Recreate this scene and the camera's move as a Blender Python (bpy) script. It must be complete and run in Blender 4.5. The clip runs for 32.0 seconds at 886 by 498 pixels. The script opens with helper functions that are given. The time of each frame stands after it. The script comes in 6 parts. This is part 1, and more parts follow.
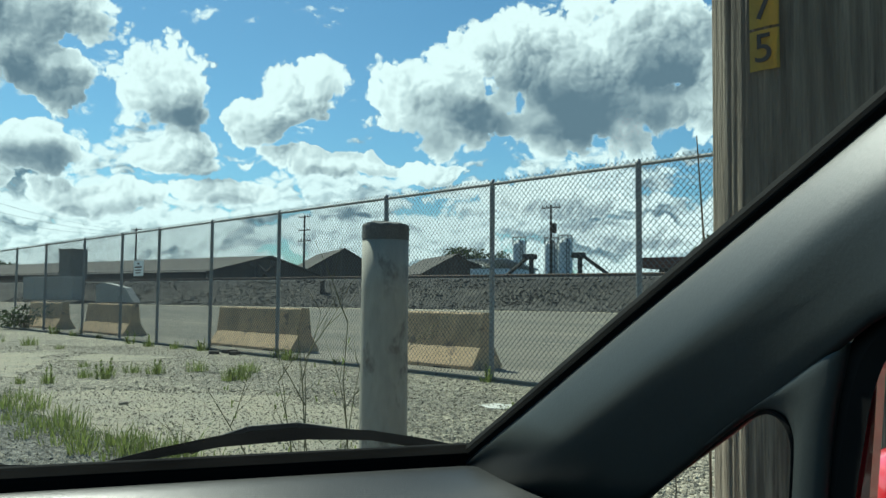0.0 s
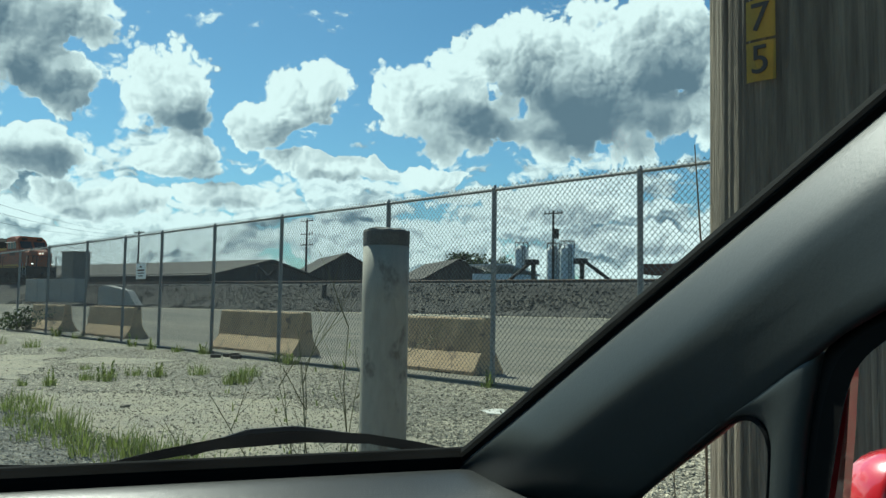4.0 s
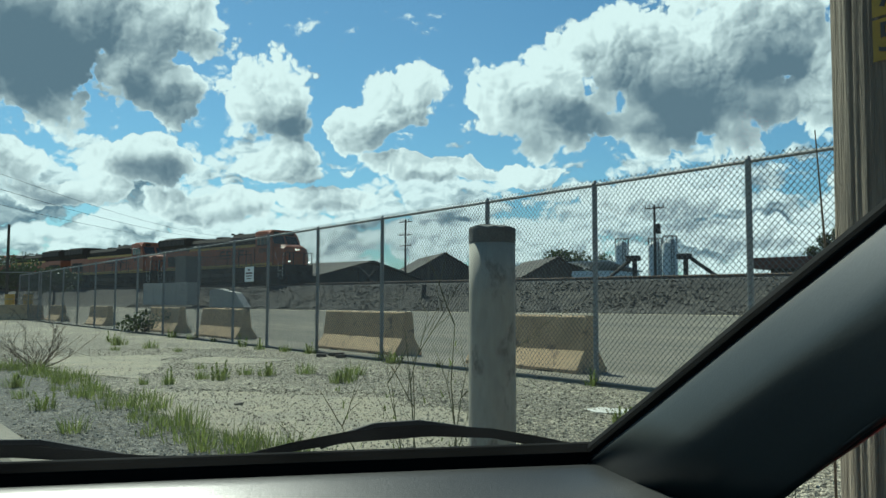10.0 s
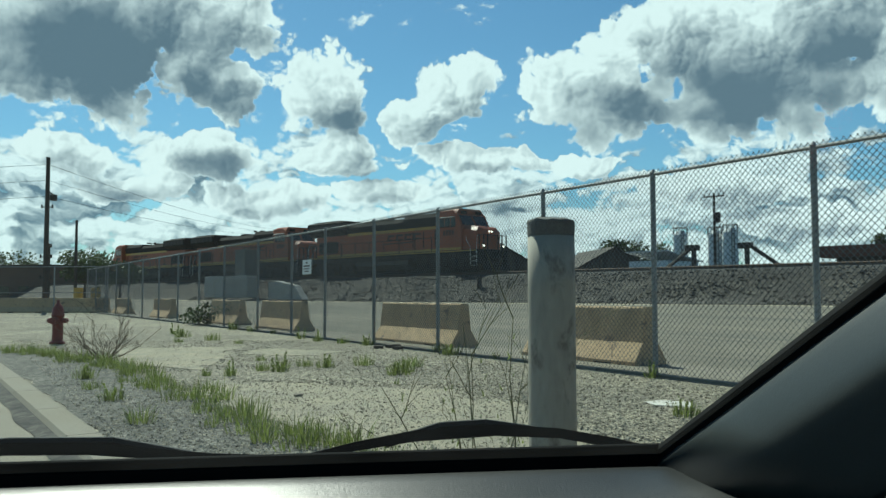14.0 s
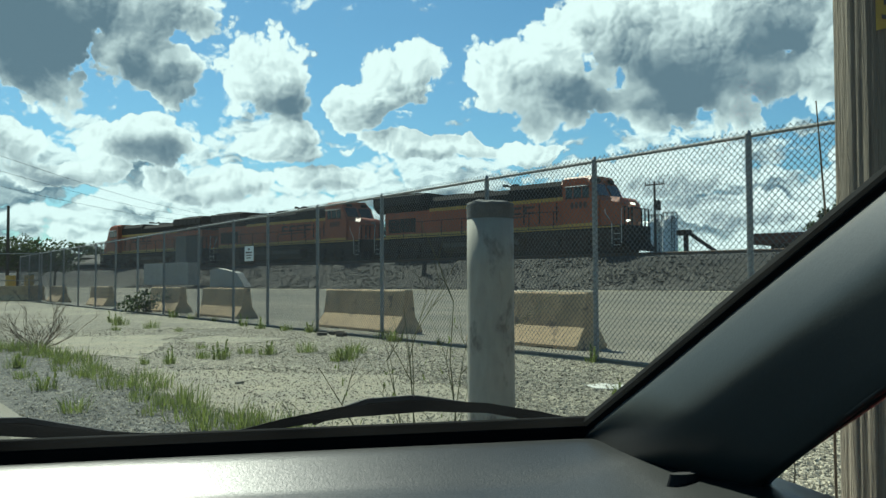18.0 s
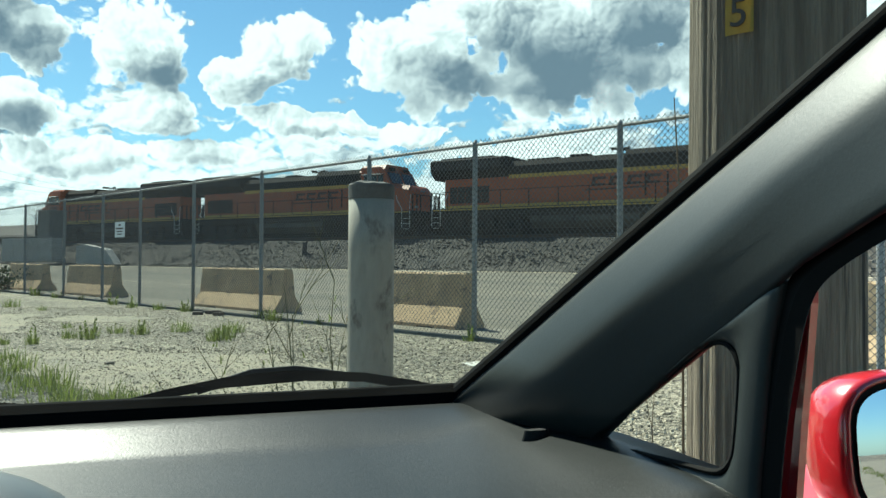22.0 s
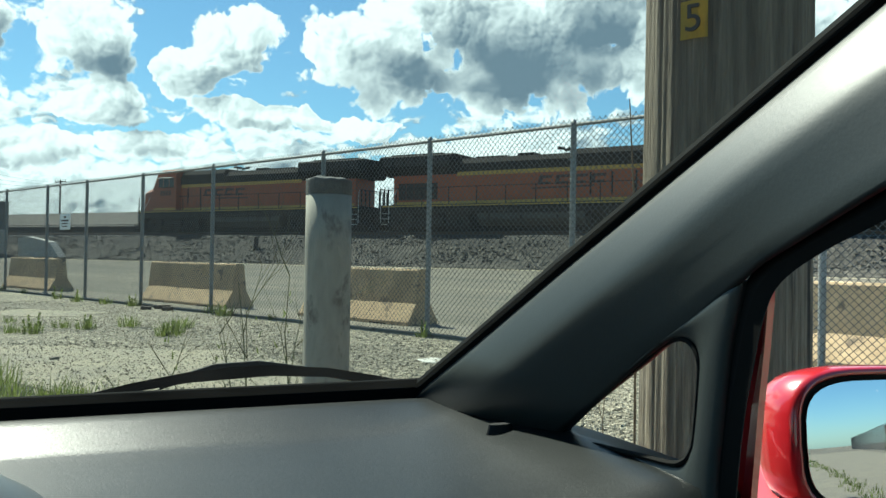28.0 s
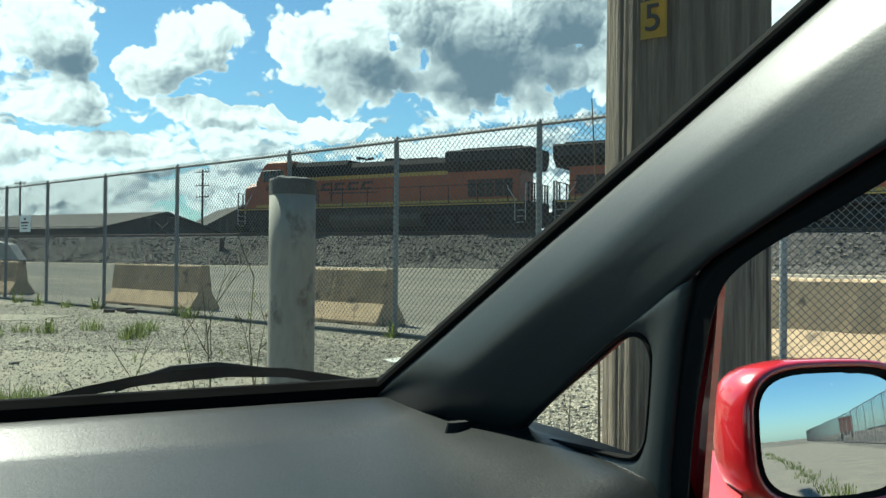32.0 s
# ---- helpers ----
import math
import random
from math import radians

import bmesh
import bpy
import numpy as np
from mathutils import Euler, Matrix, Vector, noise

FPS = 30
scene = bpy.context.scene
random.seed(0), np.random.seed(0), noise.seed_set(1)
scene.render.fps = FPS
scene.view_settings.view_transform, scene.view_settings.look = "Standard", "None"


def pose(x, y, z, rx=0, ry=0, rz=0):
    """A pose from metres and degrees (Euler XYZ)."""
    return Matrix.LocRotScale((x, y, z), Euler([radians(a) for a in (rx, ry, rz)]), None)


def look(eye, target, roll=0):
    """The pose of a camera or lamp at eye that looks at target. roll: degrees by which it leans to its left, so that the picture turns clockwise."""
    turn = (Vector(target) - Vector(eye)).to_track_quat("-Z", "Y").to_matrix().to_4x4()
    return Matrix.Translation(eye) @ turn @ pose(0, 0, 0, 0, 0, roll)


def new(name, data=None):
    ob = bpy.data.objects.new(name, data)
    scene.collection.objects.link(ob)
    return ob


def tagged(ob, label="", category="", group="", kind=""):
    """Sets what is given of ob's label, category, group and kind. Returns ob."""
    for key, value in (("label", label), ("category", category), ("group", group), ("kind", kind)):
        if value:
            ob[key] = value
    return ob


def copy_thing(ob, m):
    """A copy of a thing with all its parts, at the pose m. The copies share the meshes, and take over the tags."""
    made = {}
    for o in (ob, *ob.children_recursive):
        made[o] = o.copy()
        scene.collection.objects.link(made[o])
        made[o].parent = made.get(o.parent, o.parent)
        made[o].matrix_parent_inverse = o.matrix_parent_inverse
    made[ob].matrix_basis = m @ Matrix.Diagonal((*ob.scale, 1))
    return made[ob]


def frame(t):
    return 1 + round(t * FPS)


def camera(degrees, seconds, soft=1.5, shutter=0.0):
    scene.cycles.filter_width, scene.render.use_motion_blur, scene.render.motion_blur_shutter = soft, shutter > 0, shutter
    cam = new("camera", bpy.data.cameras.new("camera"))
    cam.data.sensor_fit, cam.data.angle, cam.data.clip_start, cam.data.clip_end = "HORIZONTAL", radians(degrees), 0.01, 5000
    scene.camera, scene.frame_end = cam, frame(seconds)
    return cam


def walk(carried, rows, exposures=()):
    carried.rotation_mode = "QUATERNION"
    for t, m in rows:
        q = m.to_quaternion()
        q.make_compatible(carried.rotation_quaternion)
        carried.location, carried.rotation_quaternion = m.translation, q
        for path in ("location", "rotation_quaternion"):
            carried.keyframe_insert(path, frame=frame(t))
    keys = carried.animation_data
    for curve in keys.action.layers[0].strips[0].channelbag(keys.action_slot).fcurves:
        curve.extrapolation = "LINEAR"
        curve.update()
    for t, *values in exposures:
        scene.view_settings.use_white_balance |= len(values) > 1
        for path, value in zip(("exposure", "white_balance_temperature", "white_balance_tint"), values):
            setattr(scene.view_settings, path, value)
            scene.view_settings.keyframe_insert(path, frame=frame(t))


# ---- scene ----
cam = camera(56.8, 32.0)


def eye(t, x, y, z, yaw, pitch, roll):
    return t, pose(x, y, z, 90 + pitch, 0, yaw) @ pose(0, 0, 0, 0, 0, roll)


PATH = [
    (0, 0.0422, 0.0294, 0.9782, -9.080, 3.569, 0.515),
    (0.5, 0.0443, 0.0208, 0.9806, -9.136, 3.513, 0.510),
    (1, 0.0438, 0.0171, 0.9792, -9.181, 3.550, 0.551),
    (1.5, 0.0439, 0.0145, 0.9794, -9.196, 3.680, 0.598),
    (2, 0.0443, 0.0137, 0.9820, -9.264, 3.816, 0.703),
    (2.5, 0.0441, 0.0142, 0.9815, -9.325, 3.886, 0.693),
    (4.5, 0.0449, 0.0061, 0.9795, -8.701, 3.923, 0.887),
    (5, 0.0420, 0.0097, 0.9754, -8.398, 3.985, 0.765),
    (5.5, 0.0432, 0.0136, 0.9757, -7.777, 3.956, 0.636),
    (6, 0.0387, 0.0273, 0.9765, -7.330, 4.052, 0.520),
    (6.5, 0.0387, 0.0152, 0.9775, -6.961, 4.182, 0.576),
    (7, 0.0345, 0.0091, 0.9758, -6.121, 4.121, 0.564),
    (7.5, 0.0263, 0.0072, 0.9742, -5.098, 3.868, 0.478),
    (8, 0.0237, 0.0089, 0.9738, -4.206, 3.760, 0.252),
    (8.5, 0.0216, 0.0120, 0.9729, -3.449, 3.834, 0.224),
    (9, 0.0255, 0.0153, 0.9780, -3.051, 3.897, 0.093),
    (9.5, 0.0206, 0.0138, 0.9758, -2.674, 3.855, 0.105),
    (10, 0.0203, 0.0137, 0.9750, -2.078, 3.769, 0.180),
    (10.5, 0.0164, 0.0153, 0.9730, -1.280, 3.726, 0.087),
    (11, 0.0169, 0.0177, 0.9741, -0.575, 3.744, 0.026),
    (11.5, 0.0166, 0.0200, 0.9765, 0.023, 3.700, 0.032),
    (12, 0.0148, 0.0238, 0.9798, 0.491, 3.512, 0.058),
    (12.5, 0.0153, 0.0282, 0.9778, 1.032, 3.279, -0.150),
    (13, 0.0169, 0.0339, 0.9789, 1.307, 3.160, -0.409),
    (13.5, 0.0163, 0.0274, 0.9796, 1.340, 3.224, -0.236),
    (14, 0.0108, 0.0231, 0.9827, 1.767, 3.159, -0.106),
    (14.5, 0.0096, 0.0260, 0.9783, 1.951, 2.840, -0.389),
    (16.5, 0.0274, 0.0279, 0.9721, 1.013, 2.627, -0.632),
    (17, 0.0246, 0.0329, 0.9701, 0.358, 2.376, -0.425),
    (17.5, 0.0263, 0.0322, 0.9696, -0.887, 2.249, -0.308),
    (18, 0.0285, 0.0321, 0.9697, -2.064, 2.245, -0.245),
    (18.5, 0.0338, 0.0309, 0.9680, -3.097, 2.224, -0.005),
    (19, 0.0354, 0.0210, 0.9684, -4.388, 2.137, -0.013),
    (19.5, 0.0390, 0.0115, 0.9678, -5.971, 2.080, 0.093),
    (20, 0.0411, 0.0020, 0.9646, -7.633, 1.947, 0.589),
    (20.5, 0.0412, -0.0031, 0.9611, -8.907, 1.499, 1.034),
    (21, 0.0348, -0.0136, 0.9617, -9.793, 1.236, 0.886),
    (21.5, 0.0303, -0.0259, 0.9658, -10.179, 1.109, 0.471),
    (22, 0.0247, -0.0346, 0.9676, -10.329, 0.866, 0.385),
    (22.5, 0.0225, -0.0412, 0.9697, -10.667, 0.736, 0.460),
    (23, 0.0203, -0.0484, 0.9724, -10.847, 0.750, 0.557),
    (23.5, 0.0191, -0.0525, 0.9740, -10.898, 0.926, 0.643),
    (24, 0.0178, -0.0518, 0.9745, -10.754, 1.149, 0.753),
    (24.5, 0.0152, -0.0519, 0.9737, -10.760, 1.144, 0.875),
    (25, 0.0144, -0.0496, 0.9713, -10.939, 1.115, 0.993),
    (25.5, 0.0121, -0.0479, 0.9715, -11.458, 1.010, 1.087),
    (26, 0.0082, -0.0507, 0.9732, -12.487, 0.838, 1.013),
    (26.5, 0.0073, -0.0472, 0.9708, -12.901, 0.778, 0.961),
    (28.5, 0.0097, -0.0424, 0.9675, -13.724, 0.633, 0.940),
    (29, 0.0089, -0.0439, 0.9667, -13.722, 0.629, 0.896),
    (29.5, 0.0098, -0.0432, 0.9661, -13.801, 0.628, 0.790),
    (30, 0.0112, -0.0426, 0.9656, -13.940, 0.657, 0.745),
    (30.5, 0.0120, -0.0445, 0.9668, -14.224, 0.724, 0.685),
    (31, 0.0127, -0.0441, 0.9669, -14.618, 0.759, 0.687),
    (31.5, 0.0150, -0.0420, 0.9653, -15.087, 0.736, 0.722),
    (32, 0.0193, -0.0441, 0.9665, -15.855, 0.667, 0.515)
]
EXPOSURES = [(0, 1.10, 5960, -6), (8, 0.95, 5960, -6), (13, 0.98, 5970, -6), (17, 1.02, 6060, -6), (21, 1.42, 6160, -5), (32, 1.38, 6160, -5)]
walk(cam, [eye(*row) for row in PATH], EXPOSURES)

# ---- sky, sun ----
SUN_AZ = -27.0      # degrees from +y, positive towards +x
SUN_EL = 50.0


def toward(az, el):
    a, e = radians(az), radians(el)
    return Vector((math.sin(a) * math.cos(e), math.cos(a) * math.cos(e), math.sin(e)))


world = bpy.data.worlds.new("sky")
scene.world = world
world.use_nodes = True
wt = world.node_tree
wt.nodes.clear()


def wn(kind, **values):
    n = wt.nodes.new(kind)
    for k, v in values.items():
        n.inputs[k].default_value = v
    return n


def wmath(op, a, b=0.0, clamp=False):
    n = wt.nodes.new("ShaderNodeMath")
    n.operation, n.use_clamp = op, clamp
    for i, v in enumerate((a, b)):
        if isinstance(v, (int, float)):
            n.inputs[i].default_value = v
        else:
            wt.links.new(v, n.inputs[i])
    if op == "SMOOTH_MAX":
        n.inputs[2].default_value = 0.12
    return n.outputs[0]


def wvec(op, a, b=None, scale=None):
    n = wt.nodes.new("ShaderNodeVectorMath")
    n.operation = op
    for i, v in enumerate((a, b)):
        if v is None:
            continue
        if isinstance(v, (tuple, Vector)):
            n.inputs[i].default_value = v
        else:
            wt.links.new(v, n.inputs[i])
    if scale is not None:
        n.inputs["Scale"].default_value = scale
    return n


# masses of cumulus: azimuth, elevation, half width, half height (degrees)
CLOUDS = [
    (-25, 17, 11, 6), (-17.5, 18.5, 4, 3), (-17, 14, 2.8, 2.4), (-9.5, 13.6, 4.4, 3.1), (-1.2, 14.2, 3, 2.2), (-3.6, 12.4, 3.4, 2),
    (8.6, 14, 4.8, 4.4), (12.4, 17.8, 3.6, 3), (18.5, 15, 8.6, 5), (23.5, 17.6, 5, 4), (26.5, 14.2, 2.6, 3.2), (39, 13.5, 6, 3.4),
    (-18.4, 9.6, 4.2, 1.7), (-9, 9.8, 3, 1.9), (0, 9.5, 6, 0.9), (7, 9.1, 4, 0.8), (-27, 9, 3.2, 1.2), (-22.5, 7.0, 4, 1.0), (-14, 6.5, 5, 1.2),
    (-6, 7.0, 4, 1.0), (16, 7.0, 7, 1.5), (22, 4.5, 6, 1.2), (33, 7, 6, 2.2),
]
# their shaded undersides
SHADED = [
    (-26, 16, 10, 4.8), (-19.6, 13.2, 4.2, 2.1), (-9, 11.9, 3.4, 1.3), (1.6, 11.6, 4.4, 1.6), (16.5, 12.4, 10, 2.8), (6.2, 11.2, 4, 1.6),
    (-17.3, 8.9, 3.4, 1.1), (24, 14.6, 3, 2.4), (13.5, 14.6, 3, 1.4), (-6.4, 8.2, 2.4, 0.5), (-14.5, 12, 2.0, 1.0), (-23, 6.7, 2.5, 0.5), (40, 12, 5, 1.4),
]


def build_sky():
    out = wt.nodes.new("ShaderNodeOutputWorld")
    sky = wt.nodes.new("ShaderNodeTexSky")
    sky.sky_type, sky.sun_disc = "NISHITA", False
    sky.sun_elevation, sky.sun_rotation = radians(SUN_EL), radians(SUN_AZ)
    sky.air_density, sky.dust_density, sky.ozone_density = 1.0, 0.4, 2.0
    co = wt.nodes.new("ShaderNodeTexCoord")
    sep = wt.nodes.new("ShaderNodeSeparateXYZ")
    wt.links.new(co.outputs["Generated"], sep.inputs[0])
    az = wmath("MULTIPLY", wmath("ARCTAN2", sep.outputs[0], sep.outputs[1]), 57.2958)
    el = wmath("MULTIPLY", wmath("ARCSINE", sep.outputs[2]), 57.2958)
    join = wt.nodes.new("ShaderNodeCombineXYZ")
    wt.links.new(az, join.inputs[0])
    wt.links.new(el, join.inputs[1])
    plane = join.outputs[0]
    sunward = (-0.72, 0.69, 0.0)

    def shifted(p, far):
        return wvec("ADD", p, tuple(far * c for c in sunward)).outputs[0]

    def puff(p, scale, detail, rough, offset=0.0):
        n = wt.nodes.new("ShaderNodeTexNoise")
        n.inputs["Scale"].default_value, n.inputs["Detail"].default_value, n.inputs["Roughness"].default_value = scale, detail, rough
        wt.links.new(wvec("ADD", p, (offset, offset * 1.7, 0.0)).outputs[0], n.inputs["Vector"])
        return n

    def billow(p, octaves):
        """Round heads of several sizes piled on one another: 0 between them, towards 1 on top."""
        total = None
        for scale, weight in octaves:
            n = wt.nodes.new("ShaderNodeTexVoronoi")
            n.feature, n.inputs["Scale"].default_value = "SMOOTH_F1", scale
            n.inputs["Smoothness"].default_value = 0.12
            n.inputs["Detail"].default_value = 0.0
            wt.links.new(p, n.inputs["Vector"])
            d = n.outputs["Distance"]
            v = wmath("MULTIPLY", wmath("SUBTRACT", 1.0, wmath("MULTIPLY", wmath("MULTIPLY", d, d), 1.5)), weight)
            total = v if total is None else wmath("ADD", total, v)
        return total

    def field(masses, p):
        total = None
        for a, e, w, h in masses:
            d = wvec("MULTIPLY", wvec("SUBTRACT", p, (a, e, 0)).outputs[0], (1 / w, 1 / h, 0)).outputs[0]
            v = wmath("SUBTRACT", 1.0, wvec("LENGTH", d).outputs["Value"])
            total = v if total is None else wmath("SMOOTH_MAX", total, v)
        return total

    def soft(v, lo, hi):
        n = wt.nodes.new("ShaderNodeMapRange")
        n.interpolation_type = "SMOOTHSTEP"
        n.inputs["From Min"].default_value, n.inputs["From Max"].default_value = lo, hi
        wt.links.new(v, n.inputs["Value"])
        return n.outputs[0]

    # the plane is bent a little, coarse and fine, so that no head is a plain disc
    bend = wvec("SCALE", wvec("SUBTRACT", puff(plane, 0.22, 2, 0.5).outputs["Color"], (0.5, 0.5, 0.5)).outputs[0], scale=2.6)
    fray = wvec("SCALE", wvec("SUBTRACT", puff(plane, 1.5, 4, 0.6, 9.0).outputs["Color"], (0.5, 0.5, 0.5)).outputs[0], scale=0.75)
    bent = wvec("ADD", wvec("ADD", plane, bend.outputs[0]).outputs[0], fray.outputs[0]).outputs[0]

    big = ((0.27, 0.51), (0.62, 0.28), (1.45, 0.15), (3.2, 0.06))
    heads = billow(bent, big)
    body = wmath("ADD", field(CLOUDS, bent), wmath("MULTIPLY", wmath("SUBTRACT", heads, 0.545), 1.0))
    mask = soft(body, 0.0, 0.12)
    # light comes over the upper left: what has cloud between itself and the sun is grey
    near = wmath("ADD", field(CLOUDS, shifted(bent, 1.5)), wmath("MULTIPLY", wmath("SUBTRACT", billow(shifted(bent, 1.5), big[:2]), 0.52), 1.0))
    far = field(CLOUDS, shifted(bent, 3.6))
    depth = wmath("ADD", wmath("MULTIPLY", soft(near, -0.08, 0.65), 0.44), wmath("MULTIPLY", soft(far, -0.05, 0.65), 0.22))
    under = soft(wmath("ADD", field(SHADED, bent), wmath("MULTIPLY", wmath("SUBTRACT", puff(bent, 0.4, 5, 0.55, 12.0).outputs["Fac"], 0.5), 0.9)), -0.30, 0.75)
    facing = wmath("SUBTRACT", heads, billow(shifted(bent, 0.34), big))
    fold = wmath("MULTIPLY", facing, wmath("SUBTRACT", 1.3, wmath("MULTIPLY", under, 0.85)))
    thin = wmath("MULTIPLY", wmath("SUBTRACT", 1.0, soft(body, 0.02, 0.30)), 0.30)
    dark = wmath("ADD", depth, wmath("MULTIPLY", under, 0.46))
    bright = wmath("ADD", wmath("SUBTRACT", wmath("ADD", 1.02, wmath("ADD", fold, thin)), dark), 0.0, clamp=True)

    # smaller heaped cloud, closing up towards the horizon ahead, sparse behind and overhead
    stretched = wvec("MULTIPLY", bent, (0.62, 1.2, 0.0)).outputs[0]
    small = ((0.42, 0.48), (1.0, 0.30), (2.3, 0.14), (5.0, 0.08))
    heap = billow(stretched, small)
    heap_up = billow(wvec("ADD", stretched, (-0.20, 0.42, 0.0)).outputs[0], small)
    cover = puff(stretched, 0.17, 4, 0.58)
    cover_up = puff(wvec("ADD", stretched, (-0.5, 1.1, 0.0)).outputs[0], 0.17, 4, 0.58)
    low = soft(el, 14.0, 4.5)
    ahead = soft(sep.outputs[1], -0.1, 0.6)
    rise = wmath("SUBTRACT", wmath("MULTIPLY", wmath("MULTIPLY", low, ahead), 0.77), wmath("MULTIPLY", wmath("SUBTRACT", 1.0, ahead), 0.16))
    rise = wmath("SUBTRACT", rise, wmath("MULTIPLY", soft(el, 18.0, 32.0), 0.12))
    total = wmath("ADD", wmath("MULTIPLY", wmath("SUBTRACT", cover.outputs["Fac"], 0.62), 1.8), wmath("ADD", rise, wmath("MULTIPLY", wmath("SUBTRACT", heap, 0.66), 1.0)))
    veil = wmath("MULTIPLY", soft(total, -0.02, 0.18), 0.92)
    lee = wmath("MULTIPLY", wmath("SUBTRACT", cover_up.outputs["Fac"], cover.outputs["Fac"]), 2.6)
    base = soft(wmath("ADD", puff(stretched, 0.42, 4, 0.55, 47.0).outputs["Fac"], lee), 0.46, 0.82)
    veil_bright = wmath("ADD", wmath("SUBTRACT", 0.98, wmath("MULTIPLY", base, 0.70)), wmath("MULTIPLY", wmath("SUBTRACT", heap, heap_up), 1.3), clamp=True)
    whole = wmath("MAXIMUM", mask, veil)

    def colour(f, a, b):
        n = wt.nodes.new("ShaderNodeMix")
        n.data_type = "RGBA"
        for sock, v in ((n.inputs[0], f), (n.inputs[6], a), (n.inputs[7], b)):
            if isinstance(v, tuple):
                sock.default_value = (*v, 1)
            else:
                wt.links.new(v, sock)
        return n.outputs[2]

    def number(f, a, b):
        n = wt.nodes.new("ShaderNodeMix")
        for sock, v in ((n.inputs[0], f), (n.inputs[2], a), (n.inputs[3], b)):
            wt.links.new(v, sock)
        return n.outputs[0]

    blue = wvec("SCALE", sky.outputs[0], scale=0.066).outputs[0]
    blue = wvec("MULTIPLY", blue, (0.76, 1.05, 1.14)).outputs[0]
    tone = wmath("POWER", number(mask, veil_bright, bright), 1.35)
    cloud = colour(tone, (0.115, 0.165, 0.215), (0.755, 0.805, 0.81))
    final = colour(whole, blue, cloud)
    bg = wn("ShaderNodeBackground", Strength=1.0)
    wt.links.new(final, bg.inputs["Color"])
    wt.links.new(bg.outputs[0], out.inputs[0])


build_sky()
sun = new("sun", bpy.data.lights.new("sun", "SUN"))
sun.data.energy, sun.data.angle, sun.data.color = 5.0, radians(0.6), (1.0, 0.94, 0.82)
sun.matrix_world = look(toward(SUN_AZ, SUN_EL) * 50, (0, 0, 0))


# ---- materials ----
def material(name, base, rough=0.8, metal=0.0, tint=None, scale=8.0, amount=0.5, fine=None, bump=0.0, bump_scale=None,
             spread=0.0, coat=0.0, stretch=(1, 1, 1), spec=0.5, island=False, turn=0.0, clear=0.0):
    """A worn surface: two scales of noise between base and tint, a fine grain, relief and a spread from piece to piece."""
    m = bpy.data.materials.new(name)
    m.use_nodes = True
    nt = m.node_tree
    b = nt.nodes["Principled BSDF"]
    b.inputs["Roughness"].default_value, b.inputs["Metallic"].default_value = rough, metal
    b.inputs["Specular IOR Level"].default_value = spec
    b.inputs["Coat Weight"].default_value = coat
    tint = tint or tuple(c * 0.6 for c in base)
    co = nt.nodes.new("ShaderNodeTexCoord")
    mp = nt.nodes.new("ShaderNodeMapping")
    mp.inputs["Scale"].default_value = stretch
    spin = nt.nodes.new("ShaderNodeMapping")
    spin.inputs["Rotation"].default_value = (0, 0, radians(turn))
    nt.links.new(co.outputs["Object"], spin.inputs[0])
    nt.links.new(spin.outputs[0], mp.inputs[0])

    def grain(s, detail=5.0):
        n = nt.nodes.new("ShaderNodeTexNoise")
        n.inputs["Scale"].default_value, n.inputs["Detail"].default_value = s, detail
        n.inputs["Roughness"].default_value = 0.62
        nt.links.new(mp.outputs[0], n.inputs["Vector"])
        return n.outputs["Fac"]

    def ramp(v, lo, hi):
        n = nt.nodes.new("ShaderNodeMapRange")
        n.inputs["From Min"].default_value, n.inputs["From Max"].default_value = lo, hi
        nt.links.new(v, n.inputs["Value"])
        return n.outputs[0]

    def mix(f, a, c):
        n = nt.nodes.new("ShaderNodeMix")
        n.data_type = "RGBA"
        for sock, v in ((n.inputs[0], f), (n.inputs[6], a), (n.inputs[7], c)):
            if isinstance(v, tuple):
                sock.default_value = (*v, 1)
            elif isinstance(v, float):
                sock.default_value = v
            else:
                nt.links.new(v, sock)
        return n.outputs[2]

    big = ramp(grain(scale), 0.35, 0.7)
    small = ramp(grain(fine or scale * 9), 0.3, 0.75)
    mul = nt.nodes.new("ShaderNodeMath")
    mul.operation = "MULTIPLY"
    mul.inputs[1].default_value = amount
    nt.links.new(big, mul.inputs[0])
    col = mix(mul.outputs[0], base, tint)
    mul2 = nt.nodes.new("ShaderNodeMath")
    mul2.operation = "MULTIPLY"
    mul2.inputs[1].default_value = amount * 0.7
    nt.links.new(small, mul2.inputs[0])
    col = mix(mul2.outputs[0], col, tuple(c * 0.62 for c in tint))
    if spread:
        if island:
            g = nt.nodes.new("ShaderNodeNewGeometry").outputs["Random Per Island"]
        else:
            g = nt.nodes.new("ShaderNodeObjectInfo").outputs["Random"]
        h = nt.nodes.new("ShaderNodeHueSaturation")
        r = nt.nodes.new("ShaderNodeMapRange")
        r.inputs["To Min"].default_value, r.inputs["To Max"].default_value = 1 - spread, 1 + spread
        nt.links.new(g, r.inputs["Value"])
        nt.links.new(r.outputs[0], h.inputs["Value"])
        nt.links.new(col, h.inputs["Color"])
        col = h.outputs[0]
    nt.links.new(col, b.inputs["Base Color"])
    if bump:
        bp = nt.nodes.new("ShaderNodeBump")
        bp.inputs["Strength"].default_value = bump
        bp.inputs["Distance"].default_value = 0.02
        nt.links.new(grain(bump_scale or scale * 6), bp.inputs["Height"])
        nt.links.new(bp.outputs[0], b.inputs["Normal"])
